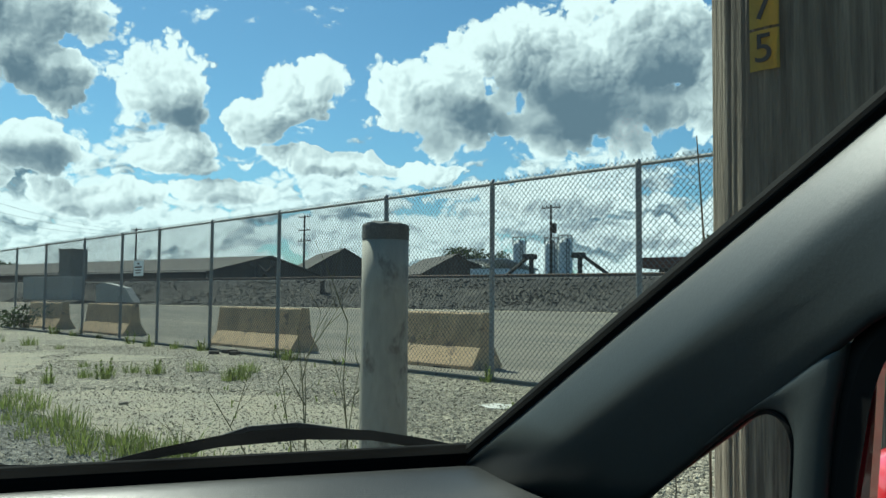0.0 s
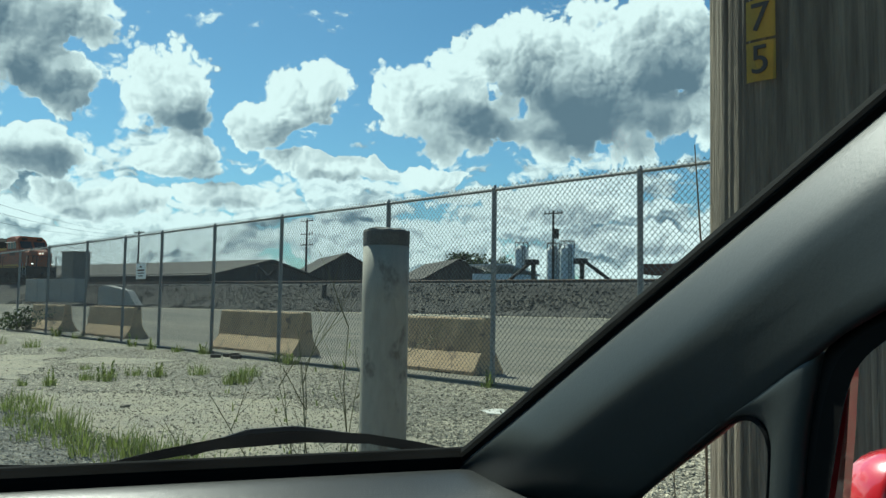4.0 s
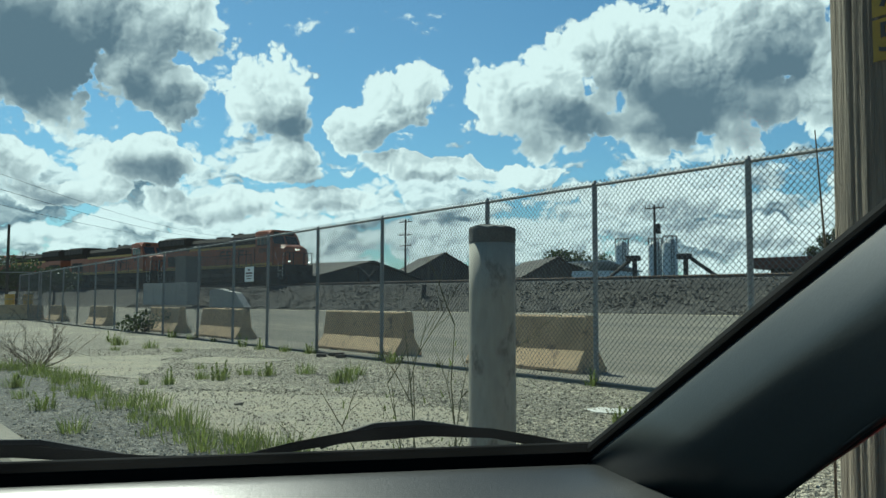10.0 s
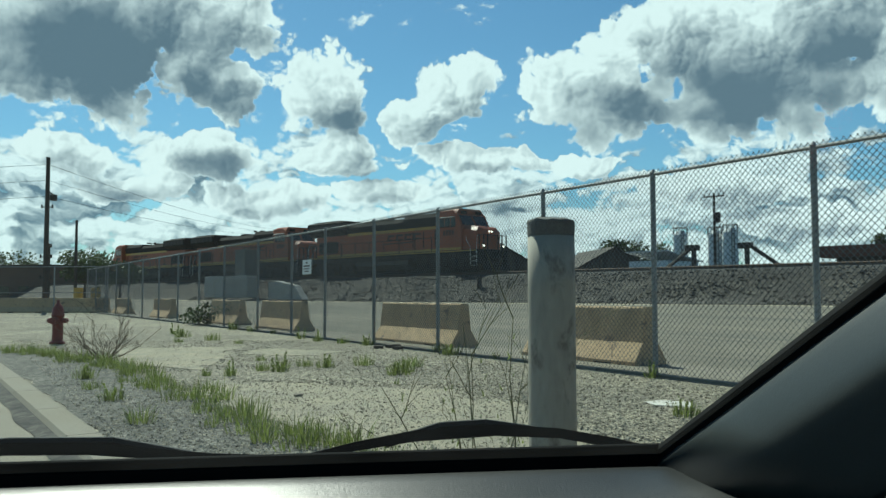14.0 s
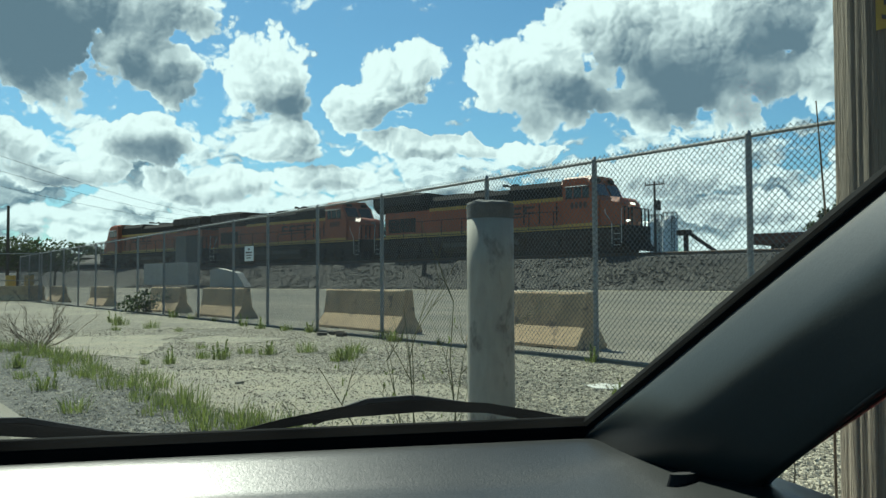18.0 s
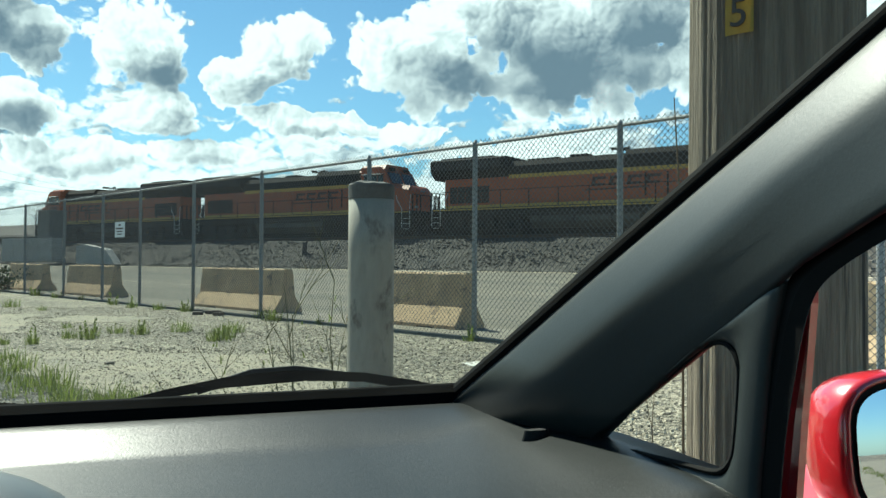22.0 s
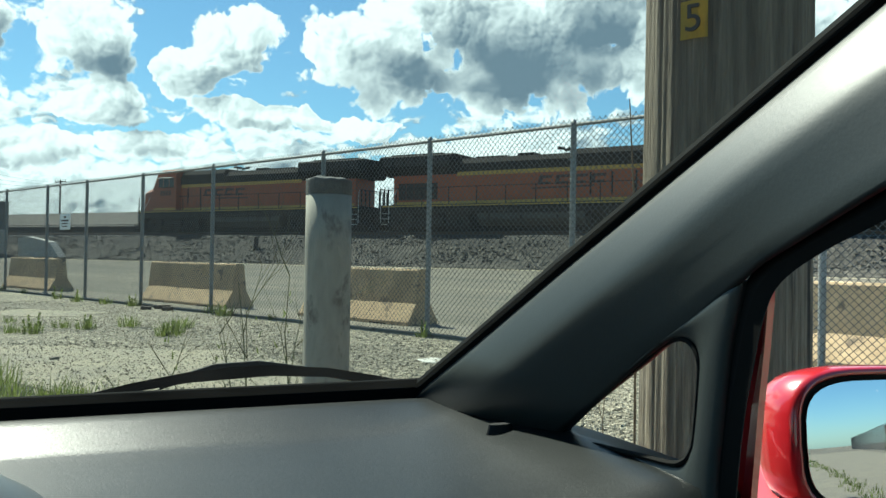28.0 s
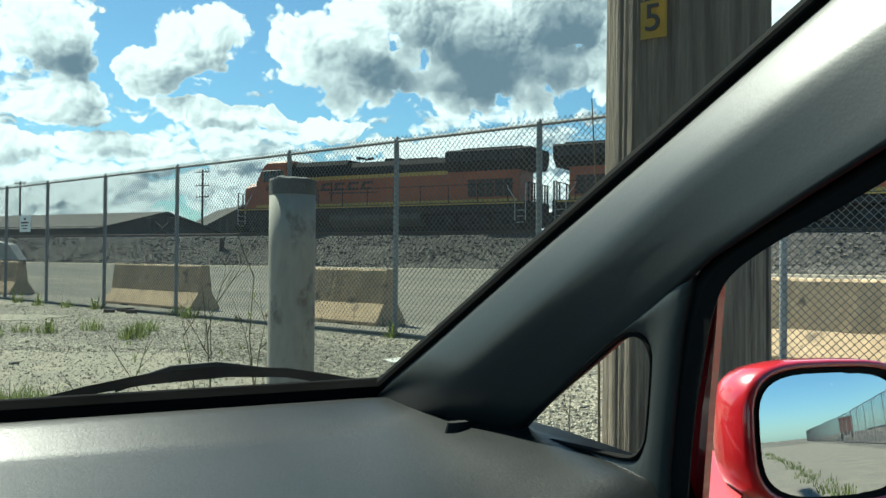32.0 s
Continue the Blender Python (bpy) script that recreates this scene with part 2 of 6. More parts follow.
    if clear:
        # thin leaves let light through
        tl, mx = nt.nodes.new("ShaderNodeBsdfTranslucent"), nt.nodes.new("ShaderNodeMixShader")
        mx.inputs[0].default_value = clear
        nt.links.new(col, tl.inputs[0])
        nt.links.new(b.outputs[0], mx.inputs[1])
        nt.links.new(tl.outputs[0], mx.inputs[2])
        nt.links.new(mx.outputs[0], nt.nodes["Material Output"].inputs[0])
    return m


M = dict(
    gravel=material("gravel", (0.245, 0.214, 0.15), 0.95, tint=(0.115, 0.102, 0.077), scale=0.35, fine=26, amount=1.0, bump=1.0, bump_scale=34),
    asphalt=material("asphalt", (0.215, 0.186, 0.128), 0.9, tint=(0.07, 0.063, 0.048), scale=0.55, fine=3, amount=0.85, bump=0.2, bump_scale=30, stretch=(1, 0.07, 1), turn=-33.4),
    dust=material("pale_dust", (0.42, 0.36, 0.25), 0.95, tint=(0.30, 0.26, 0.18), scale=0.8, fine=8, amount=0.7, bump=0.3, bump_scale=20),
    ballast=material("ballast", (0.068, 0.06, 0.047), 0.95, tint=(0.026, 0.023, 0.019), scale=0.5, fine=7, amount=0.9, bump=0.9, bump_scale=7),
    track_bed=material("oily_track_bed", (0.034, 0.03, 0.025), 0.95, tint=(0.016, 0.0145, 0.0125), scale=0.5, fine=7, amount=0.8, bump=0.9, bump_scale=8),
    stone=material("stone", (0.105, 0.092, 0.072), 0.9, tint=(0.036, 0.031, 0.025), scale=3, amount=0.6, spread=0.75, island=True),
    galv=material("galvanised", (0.36, 0.362, 0.355), 0.55, 0.55, tint=(0.22, 0.222, 0.22), scale=5, amount=0.6, stretch=(1, 1, 0.3)),
    # mesh wire: its backlit darkness is put into the base colour
    wire=material("backlit_wire", (0.15, 0.152, 0.15), 0.7, 0.0, tint=(0.085, 0.086, 0.085), scale=5, amount=0.6, spec=0.3),
    barrier=material("barrier_concrete", (0.62, 0.45, 0.27), 0.9, tint=(0.50, 0.345, 0.20), scale=1.6, fine=9, amount=0.7, bump=0.3, bump_scale=14, spread=0.1),
    concrete=material("concrete", (0.50, 0.48, 0.44), 0.9, tint=(0.34, 0.33, 0.30), scale=2.2, fine=16, amount=0.6, bump=0.25, bump_scale=24),
    sleeve=material("bollard_paint", (0.37, 0.335, 0.27), 0.75, tint=(0.24, 0.215, 0.175), scale=6, fine=40, amount=0.6, bump=0.1, bump_scale=30, stretch=(1, 1, 0.35)),
    sleeve_dark=material("bollard_top", (0.13, 0.125, 0.115), 0.85, tint=(0.07, 0.066, 0.06), scale=14, amount=0.7, bump=0.3),
    timber=material("weathered_pole", (0.31, 0.25, 0.18), 0.9, tint=(0.085, 0.065, 0.045), scale=26, fine=95, amount=1.0, bump=1.0, bump_scale=70, stretch=(1, 1, 0.055)),
    black=material("black_plastic", (0.014, 0.015, 0.016), 0.7, scale=30, amount=0.3, spec=0.2),
    frit=material("black_glass_band", (0.006, 0.006, 0.006), 0.9, scale=30, amount=0.3, spec=0.05),
    rubber=material("rubber", (0.006, 0.006, 0.006), 0.8, scale=30, amount=0.3, spec=0.12),
    orange=material("orange_paint", (0.39, 0.080, 0.016), 0.5, tint=(0.20, 0.046, 0.013), scale=0.9, fine=9, amount=0.5, stretch=(1, 1, 0.4), bump=0.03),
    yellow=material("yellow_stripe", (0.55, 0.33, 0.05), 0.5, tint=(0.40, 0.23, 0.04), scale=1.2, amount=0.5),
    loco_black=material("loco_black", (0.02, 0.019, 0.018), 0.9, tint=(0.036, 0.032, 0.028), scale=1.1, amount=0.6, bump=0.05, spec=0.15),
    loco_dirt=material("loco_underside", (0.026, 0.023, 0.02), 0.9, tint=(0.05, 0.042, 0.033), scale=1.3, amount=0.7),
    tank=material("fuel_tank", (0.10, 0.088, 0.07), 0.8, tint=(0.05, 0.044, 0.036), scale=1.0, amount=0.7),
    logo=material("logo_paint", (0.075, 0.03, 0.02), 0.6, scale=3, amount=0.4),
    rail_white=material("worn_white", (0.6, 0.58, 0.54), 0.6, scale=4, amount=0.4),
    rail=material("rail_steel", (0.16, 0.11, 0.08), 0.6, 0.5, scale=2, amount=0.5),
    tie=material("sleeper", (0.085, 0.072, 0.06), 0.95, tint=(0.05, 0.043, 0.037), scale=3, amount=0.6, spread=0.3, island=True),
    dash=material("dashboard_vinyl", (0.0075, 0.0095, 0.0098), 0.38, tint=(0.005, 0.0065, 0.0066), scale=5, fine=260, amount=0.4, bump=0.08, bump_scale=420, spec=0.24),
    trim=material("grey_trim", (0.021, 0.0265, 0.0272), 0.40, tint=(0.0135, 0.017, 0.0176), scale=4, fine=300, amount=0.35, bump=0.04, bump_scale=420, spec=0.42),
    roof_cloth=material("headliner", (0.30, 0.30, 0.29), 0.95, scale=8, amount=0.3),
    red=material("red_car_paint", (0.42, 0.008, 0.016), 0.3, tint=(0.36, 0.006, 0.013), scale=3, amount=0.2, coat=1.0),
    yellow_tag=material("yellow_tag", (0.62, 0.42, 0.03), 0.5, tint=(0.45, 0.30, 0.03), scale=30, amount=0.6),
    ink=material("ink", (0.03, 0.028, 0.025), 0.7, scale=30, amount=0.3),
    dark_steel=material("dark_steel", (0.035, 0.033, 0.031), 0.7, 0.3, tint=(0.06, 0.045, 0.035), scale=3, amount=0.6),
)


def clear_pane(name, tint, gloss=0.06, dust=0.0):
    """A pane: mostly clear, with a faint mirror and a thin uneven film of dust, which doubles as an added haze."""
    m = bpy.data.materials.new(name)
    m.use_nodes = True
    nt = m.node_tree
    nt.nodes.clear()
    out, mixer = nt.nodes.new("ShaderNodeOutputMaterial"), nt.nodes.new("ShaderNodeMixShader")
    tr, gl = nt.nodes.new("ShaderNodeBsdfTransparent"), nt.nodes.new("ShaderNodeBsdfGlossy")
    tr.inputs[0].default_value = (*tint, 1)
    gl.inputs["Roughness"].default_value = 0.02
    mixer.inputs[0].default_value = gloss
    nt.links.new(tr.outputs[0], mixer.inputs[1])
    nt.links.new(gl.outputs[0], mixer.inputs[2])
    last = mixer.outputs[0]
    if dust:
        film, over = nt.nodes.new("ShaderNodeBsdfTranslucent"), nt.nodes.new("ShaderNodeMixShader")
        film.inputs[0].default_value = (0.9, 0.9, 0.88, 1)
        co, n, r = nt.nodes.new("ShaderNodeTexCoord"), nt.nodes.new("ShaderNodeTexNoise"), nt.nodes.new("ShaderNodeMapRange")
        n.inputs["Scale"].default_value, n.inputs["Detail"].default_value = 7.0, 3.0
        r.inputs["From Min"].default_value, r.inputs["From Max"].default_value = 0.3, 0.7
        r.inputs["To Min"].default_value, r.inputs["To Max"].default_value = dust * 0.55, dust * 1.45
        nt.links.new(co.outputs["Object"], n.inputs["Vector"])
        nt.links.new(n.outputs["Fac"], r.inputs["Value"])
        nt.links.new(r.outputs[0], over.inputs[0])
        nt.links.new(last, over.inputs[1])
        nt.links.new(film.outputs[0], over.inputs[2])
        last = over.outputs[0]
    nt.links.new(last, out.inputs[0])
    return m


def plain(name, base, rough, metal=0.0, glow=0.0):
    m = bpy.data.materials.new(name)
    m.use_nodes = True
    b = m.node_tree.nodes["Principled BSDF"]
    b.inputs["Base Color"].default_value = (*base, 1)
    b.inputs["Roughness"].default_value, b.inputs["Metallic"].default_value = rough, metal
    if glow:
        b.inputs["Emission Color"].default_value = (1.0, 0.93, 0.78, 1)
        b.inputs["Emission Strength"].default_value = glow
    return m


# the windshield's dust film also serves as veiling glare that lifts the darks
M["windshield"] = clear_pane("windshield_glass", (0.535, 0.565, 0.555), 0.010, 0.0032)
M["quarter_glass"] = clear_pane("quarter_glass", (0.86, 0.88, 0.87), 0.012)
M["pane"] = plain("dark_window", (0.02, 0.024, 0.026), 0.08)
M["mirror"] = plain("mirror", (0.45, 0.475, 0.53), 0.0, 1.0)
M["hood"] = plain("instrument_hood", (0.06, 0.07, 0.075), 0.4)
M["headlight"] = plain("headlight", (0.9, 0.9, 0.85), 0.2, 0.0, 2.2)
M["lens_off"] = plain("lamp_glass", (0.25, 0.25, 0.24), 0.15)


def peel(m, under=(0.25, 0.235, 0.21), size=2.2, lo=0.56, hi=0.59, stretch=(1, 1, 1)):
    """Lets bare concrete show where the paint has flaked off."""
    nt = m.node_tree
    b = nt.nodes["Principled BSDF"]
    old = b.inputs["Base Color"].links[0].from_socket
    co = nt.nodes.new("ShaderNodeTexCoord")
    n = nt.nodes.new("ShaderNodeTexNoise")
    n.inputs["Scale"].default_value, n.inputs["Detail"].default_value, n.inputs["Roughness"].default_value = size, 9, 0.68
    info = nt.nodes.new("ShaderNodeObjectInfo")
    add = nt.nodes.new("ShaderNodeVectorMath")
    add.operation = "ADD"
    nt.links.new(co.outputs["Object"], add.inputs[0])
    nt.links.new(info.outputs["Location"], add.inputs[1])
    wide = nt.nodes.new("ShaderNodeVectorMath")
    wide.operation = "MULTIPLY"
    wide.inputs[1].default_value = stretch
    nt.links.new(add.outputs[0], wide.inputs[0])
    nt.links.new(wide.outputs[0], n.inputs["Vector"])
    r = nt.nodes.new("ShaderNodeMapRange")
    r.inputs["From Min"].default_value, r.inputs["From Max"].default_value = lo, hi
    nt.links.new(n.outputs["Fac"], r.inputs["Value"])
    x = nt.nodes.new("ShaderNodeMix")
    x.data_type = "RGBA"
    x.inputs[7].default_value = (*under, 1)
    nt.links.new(r.outputs[0], x.inputs[0])
    nt.links.new(old, x.inputs[6])
    nt.links.new(x.outputs[2], b.inputs["Base Color"])


def grit(m, size, lo, hi, warm=0.0):
    """Breaks a surface into small stones of uneven lightness."""
    nt = m.node_tree
    b = nt.nodes["Principled BSDF"]
    old = b.inputs["Base Color"].links[0].from_socket
    co = nt.nodes.new("ShaderNodeTexCoord")
    for s in (size, size * 2.7):
        v = nt.nodes.new("ShaderNodeTexVoronoi")
        v.inputs["Scale"].default_value = s
        nt.links.new(co.outputs["Object"], v.inputs["Vector"])
        sp = nt.nodes.new("ShaderNodeSeparateColor")
        nt.links.new(v.outputs["Color"], sp.inputs[0])
        r = nt.nodes.new("ShaderNodeMapRange")
        r.inputs["To Min"].default_value, r.inputs["To Max"].default_value = lo, hi
        nt.links.new(sp.outputs[0], r.inputs["Value"])
        h = nt.nodes.new("ShaderNodeHueSaturation")
        nt.links.new(r.outputs[0], h.inputs["Value"])
        nt.links.new(old, h.inputs["Color"])
        old = h.outputs[0]
    nt.links.new(old, b.inputs["Base Color"])


peel(M["barrier"], (0.22, 0.165, 0.115), 3.2, 0.59, 0.63)
peel(M["sleeve"], (0.11, 0.088, 0.066), 9.0, 0.56, 0.66, (1, 1, 0.55))
peel(M["timber"], (0.035, 0.027, 0.02), 30.0, 0.57, 0.63, (1, 1, 0.03))
grit(M["gravel"], 30, 0.30, 1.85)
grit(M["ballast"], 5.5, 0.45, 1.7)
grit(M["track_bed"], 6.5, 0.45, 1.6)
grit(M["asphalt"], 22, 0.82, 1.18)


# ---- building helpers ----
def mesh_of(bm, name, mat, smooth=False):
    me = bpy.data.meshes.new(name)
    bm.to_mesh(me)
    bm.free()
    for m in mat if isinstance(mat, (list, tuple)) else [mat]:
        me.materials.append(m)
    if smooth:
        for p in me.polygons:
            p.use_smooth = True
    return me


def part(name, bm, mat, parent=None, label="", smooth=False, m=None):
    ob = new(name, mesh_of(bm, name, mat, smooth))
    if parent is not None:
        ob.parent = parent
    if m is not None:
        ob.matrix_basis = m
    if label:
        ob["label"] = label
    return ob


def thing(name, label, category, m=None, group="", kind=""):
    ob = new(name)
    ob.empty_display_size = 0.2
    if m is not None:
        ob.matrix_basis = m
    return tagged(ob, label, category, group, kind)


def box(bm, lo, hi, bevel=0.0, m=None):
    lo, hi = Vector(lo), Vector(hi)
    r = bmesh.ops.create_cube(bm, size=1.0)
    vs = r["verts"]
    bmesh.ops.scale(bm, vec=hi - lo, verts=vs)
    bmesh.ops.translate(bm, vec=(lo + hi) / 2, verts=vs)
    if bevel:
        es = list({e for v in vs for e in v.link_edges})
        r = bmesh.ops.bevel(bm, geom=es, offset=bevel, segments=2, profile=0.6, affect="EDGES")
        vs = list({v for f in r["faces"] for v in f.verts} | {v for v in vs if v.is_valid})
    if m is not None:
        bmesh.ops.transform(bm, matrix=m, verts=[v for v in vs if v.is_valid])
    return vs


def tube(bm, a, b, r, r2=None, sides=8, caps=True):
    """A round bar from a to b."""
    a, b = Vector(a), Vector(b)
    r2 = r if r2 is None else r2
    q = (b - a).to_track_quat("Z", "Y").to_matrix()
    rings = []
    for p, rad in ((a, r), (b, r2)):
        rings.append([bm.verts.new(p + q @ Vector((rad * math.cos(2 * math.pi * i / sides), rad * math.sin(2 * math.pi * i / sides), 0)))
                      for i in range(sides)])
    for i in range(sides):
        j = (i + 1) % sides
        bm.faces.new((rings[0][i], rings[0][j], rings[1][j], rings[1][i]))
    if caps:
        bm.faces.new(rings[0][::-1])
        bm.faces.new(rings[1])


def pipe(bm, pts, r, sides=6):
    for a, b in zip(pts, pts[1:]):
        tube(bm, a, b, r, sides=sides)


def loft(bm, rings, closed=True, caps=True):
    """Skin through rings of equally many points."""
    vs = [[bm.verts.new(p) for p in ring] for ring in rings]
    n = len(vs[0])
    for a, b in zip(vs, vs[1:]):
        for i in range(n if closed else n - 1):
            j = (i + 1) % n
            bm.faces.new((a[i], a[j], b[j], b[i]))
    if caps and closed:
        bm.faces.new(vs[0][::-1])
        bm.faces.new(vs[-1])
    return vs


def prism(bm, outline, a, b, axis="x"):
    """An outline (pairs) pushed from a to b along an axis."""
    put = {"x": lambda s, p: (s, p[0], p[1]), "y": lambda s, p: (p[0], s, p[1]), "z": lambda s, p: (p[0], p[1], s)}[axis]
    loft(bm, [[put(a, p) for p in outline], [put(b, p) for p in outline]])
    bmesh.ops.recalc_face_normals(bm, faces=bm.faces)


# ---- plan ----
FD = Vector((-0.551, 0.8345))        # along the fence, away from the car
FN = Vector((0.8345, 0.551))         # across the fence, towards the railway
TD = Vector((0.7108, -0.7034))       # the way the train goes
TN = Vector((0.7034, 0.7108))        # across the track, away from the car
RAIL_V, RAIL_Z = 42.49, 2.52


def fence_xy(s, off=0.0):
    p = FD * s + FN * (7.432 + off)
    return p.x, p.y


def track_xy(u, v=0.0):
    p = TD * u + TN * (RAIL_V + v)
    return p.x, p.y


def smooth(a, b, x):
    t = min(1, max(0, (x - a) / (b - a)))
    return t * t * (3 - 2 * t)


def ground_z(x, y):
    v = x * TN.x + y * TN.y
    f = x * FN.x + y * FN.y
    z = 0.45 * min(1, max(0, (v - 17) / 20)) * smooth(7.6, 11, f)
    if v > 36.6:
        z += (RAIL_Z - 0.2 - 0.45) * smooth(36.6, 40.6, v)
    return z


# ---- ground, road ----
def build_ground():
    vs = [-600, -300, -120, -60, -30, -18, -12, -8, -5, -3, -1, 1, 3, 5, 7, 9, 11, 13, 15, 17, 20, 24, 28, 32, 34.5, 36, 36.6, 37.2,
          37.8, 38.4, 39, 39.6, 40.2, 40.8, 42, 46, 52, 60, 75, 100, 160, 260, 420, 700, 1200]
    us = [-1200, -700, -400, -250, -160] + list(range(-120, 62, 2)) + [70, 90, 130, 200, 320, 600, 1100]
    bm = bmesh.new()
    grid = []
    for v in vs:
        row = []
        for u in us:
            p = TD * u + TN * v
            z = ground_z(p.x, p.y)
            if 37 < v < 40.3:
                z += 0.12 * noise.noise((u * 0.35, v * 0.8, 0))
            row.append(bm.verts.new((p.x, p.y, z)))
        grid.append(row)
    for a, b in zip(grid, grid[1:]):
        for i in range(len(us) - 1):
            f = bm.faces.new((a[i], a[i + 1], b[i + 1], b[i]))
            v = f.calc_center_median().xy.dot(TN)
            f.material_index = 2 if v > 39.0 else 1 if v > 36.3 else 0
    ob = part("ground", bm, [M["gravel"], M["ballast"], M["track_bed"]], smooth=True)
    tagged(ob, "grey crushed gravel lot rising into a dark ballast embankment", "ground", kind="structure")


build_ground()


def build_road():
    """The paved yard road between the fence and the bank."""
    bm = bmesh.new()
    rows = []
    for s in range(-60, 130, 4):
        a = Vector(fence_xy(s, 1.1))
        far = 36.2
        d = (far - a.dot(TN)) / FN.dot(TN)
        rows.append([(*(a + FN * d * k), ground_z(*(a + FN * d * k)) + 0.012) for k in (0, 0.12, 0.3, 0.55, 0.8, 1)])
    loft(bm, rows, closed=False)
    bmesh.ops.recalc_face_normals(bm, faces=bm.faces)
    tagged(part("road", bm, M["asphalt"]), "sun-bleached tan asphalt yard road", "road", kind="structure")


build_road()


def build_road_edge():
    """Pale dust drifted along the far side of the road."""
    bm = bmesh.new()
    rows = []
    for k in range(90):
        u = -110 + 2 * k
        w = 0.5 + 0.4 * noise.noise((u * 0.13, 3, 0))
        row = []
        for v in (36.45, 36.45 - w * 0.5, 36.45 - w, 36.4 - w * 1.25):
            p = TD * u + TN * v
            row.append((p.x, p.y, ground_z(p.x, p.y) + (0.02 if v > 36.4 - w * 1.2 else 0.014)))
        rows.append(row)
    loft(bm, rows, closed=False)
    bmesh.ops.recalc_face_normals(bm, faces=bm.faces)
    tagged(part("road_edge", bm, M["dust"]), "pale dust along the far side of the road", "verge", kind="structure")


build_road_edge()


# ---- fence ----
FENCE_H = 2.44
POSTS = [-39.3, -36.3, -33.3, -30.3, -27.3, -24.3, -21.3, -18.3, -15.3, -12.3, -9.3, -6.3, -3.3, -0.3, 2.39, 4.98, 7.14, 9.27, 12.2, 14.65, 17.07, 19.11, 21.61, 24.67, 27.48, 30.28, 33.28, 36.29, 39.29, 42.29, 45.29, 48.29, 51.29]
POSTS = [round(POSTS[0] - 3.05 * k, 2) for k in range(24, 0, -1)] + POSTS


def chain_link(bm, a, b, z0, z1, r=0.0021, pitch=0.0712):
    """Two families of slanting wires, clipped to the bay from a to b."""
    a, b = Vector(a), Vector(b)
    w, h = (b - a).length, z1 - z0
    d = (b - a).normalized()
    side = Vector((-d.y, d.x))
    for sgn in (1, -1):
        k = -h if sgn > 0 else 0.0
        k = math.floor(k / pitch) * pitch
        while k < (w if sgn > 0 else w + h):
            # s = k + sgn * z
            zs = sorted((-k / sgn, (w - k) / sgn))
            lo, hi = max(0, zs[0]), min(h, zs[1])
            if hi - lo > 0.03:
                p = a + d * (k + sgn * lo) + side * 0.002 * sgn
                q = a + d * (k + sgn * hi) + side * 0.002 * sgn
                tube(bm, (p.x, p.y, z0 + lo), (q.x, q.y, z0 + hi), r, sides=3, caps=False)
            k += pitch


def build_fence():
    fence = thing("chain_link_fence", "tall galvanised chain-link fence with a knuckled top edge", "fence", kind="structure")
    for k, s in enumerate(POSTS):
        x, y = fence_xy(s)
        bm = bmesh.new()
        tube(bm, (x, y, -0.1), (x, y, FENCE_H + 0.02), 0.033, sides=12)
        tube(bm, (x, y, FENCE_H + 0.02), (x, y, FENCE_H + 0.06), 0.036, 0.012, sides=12)
        part("post", bm, M["galv"], fence, smooth=False)
        if k + 1 == len(POSTS):
            break
        e = POSTS[k + 1]
        ex, ey = fence_xy(e)
        bm = bmesh.new()
        tube(bm, (x, y, FENCE_H), (ex, ey, FENCE_H), 0.021, sides=8)
        part("top_rail", bm, M["galv"], fence)
        bm = bmesh.new()
        o = 0.035
        far = s > 24 or s < -14
        chain_link(bm, fence_xy(s, -o), fence_xy(e, -o), 0.03, FENCE_H + 0.055, 0.0042 if far else 0.0036, 0.1424 if far else 0.0712)
        part("wire_mesh", bm, M["wire"], fence, "woven diamond wire mesh")


build_fence()


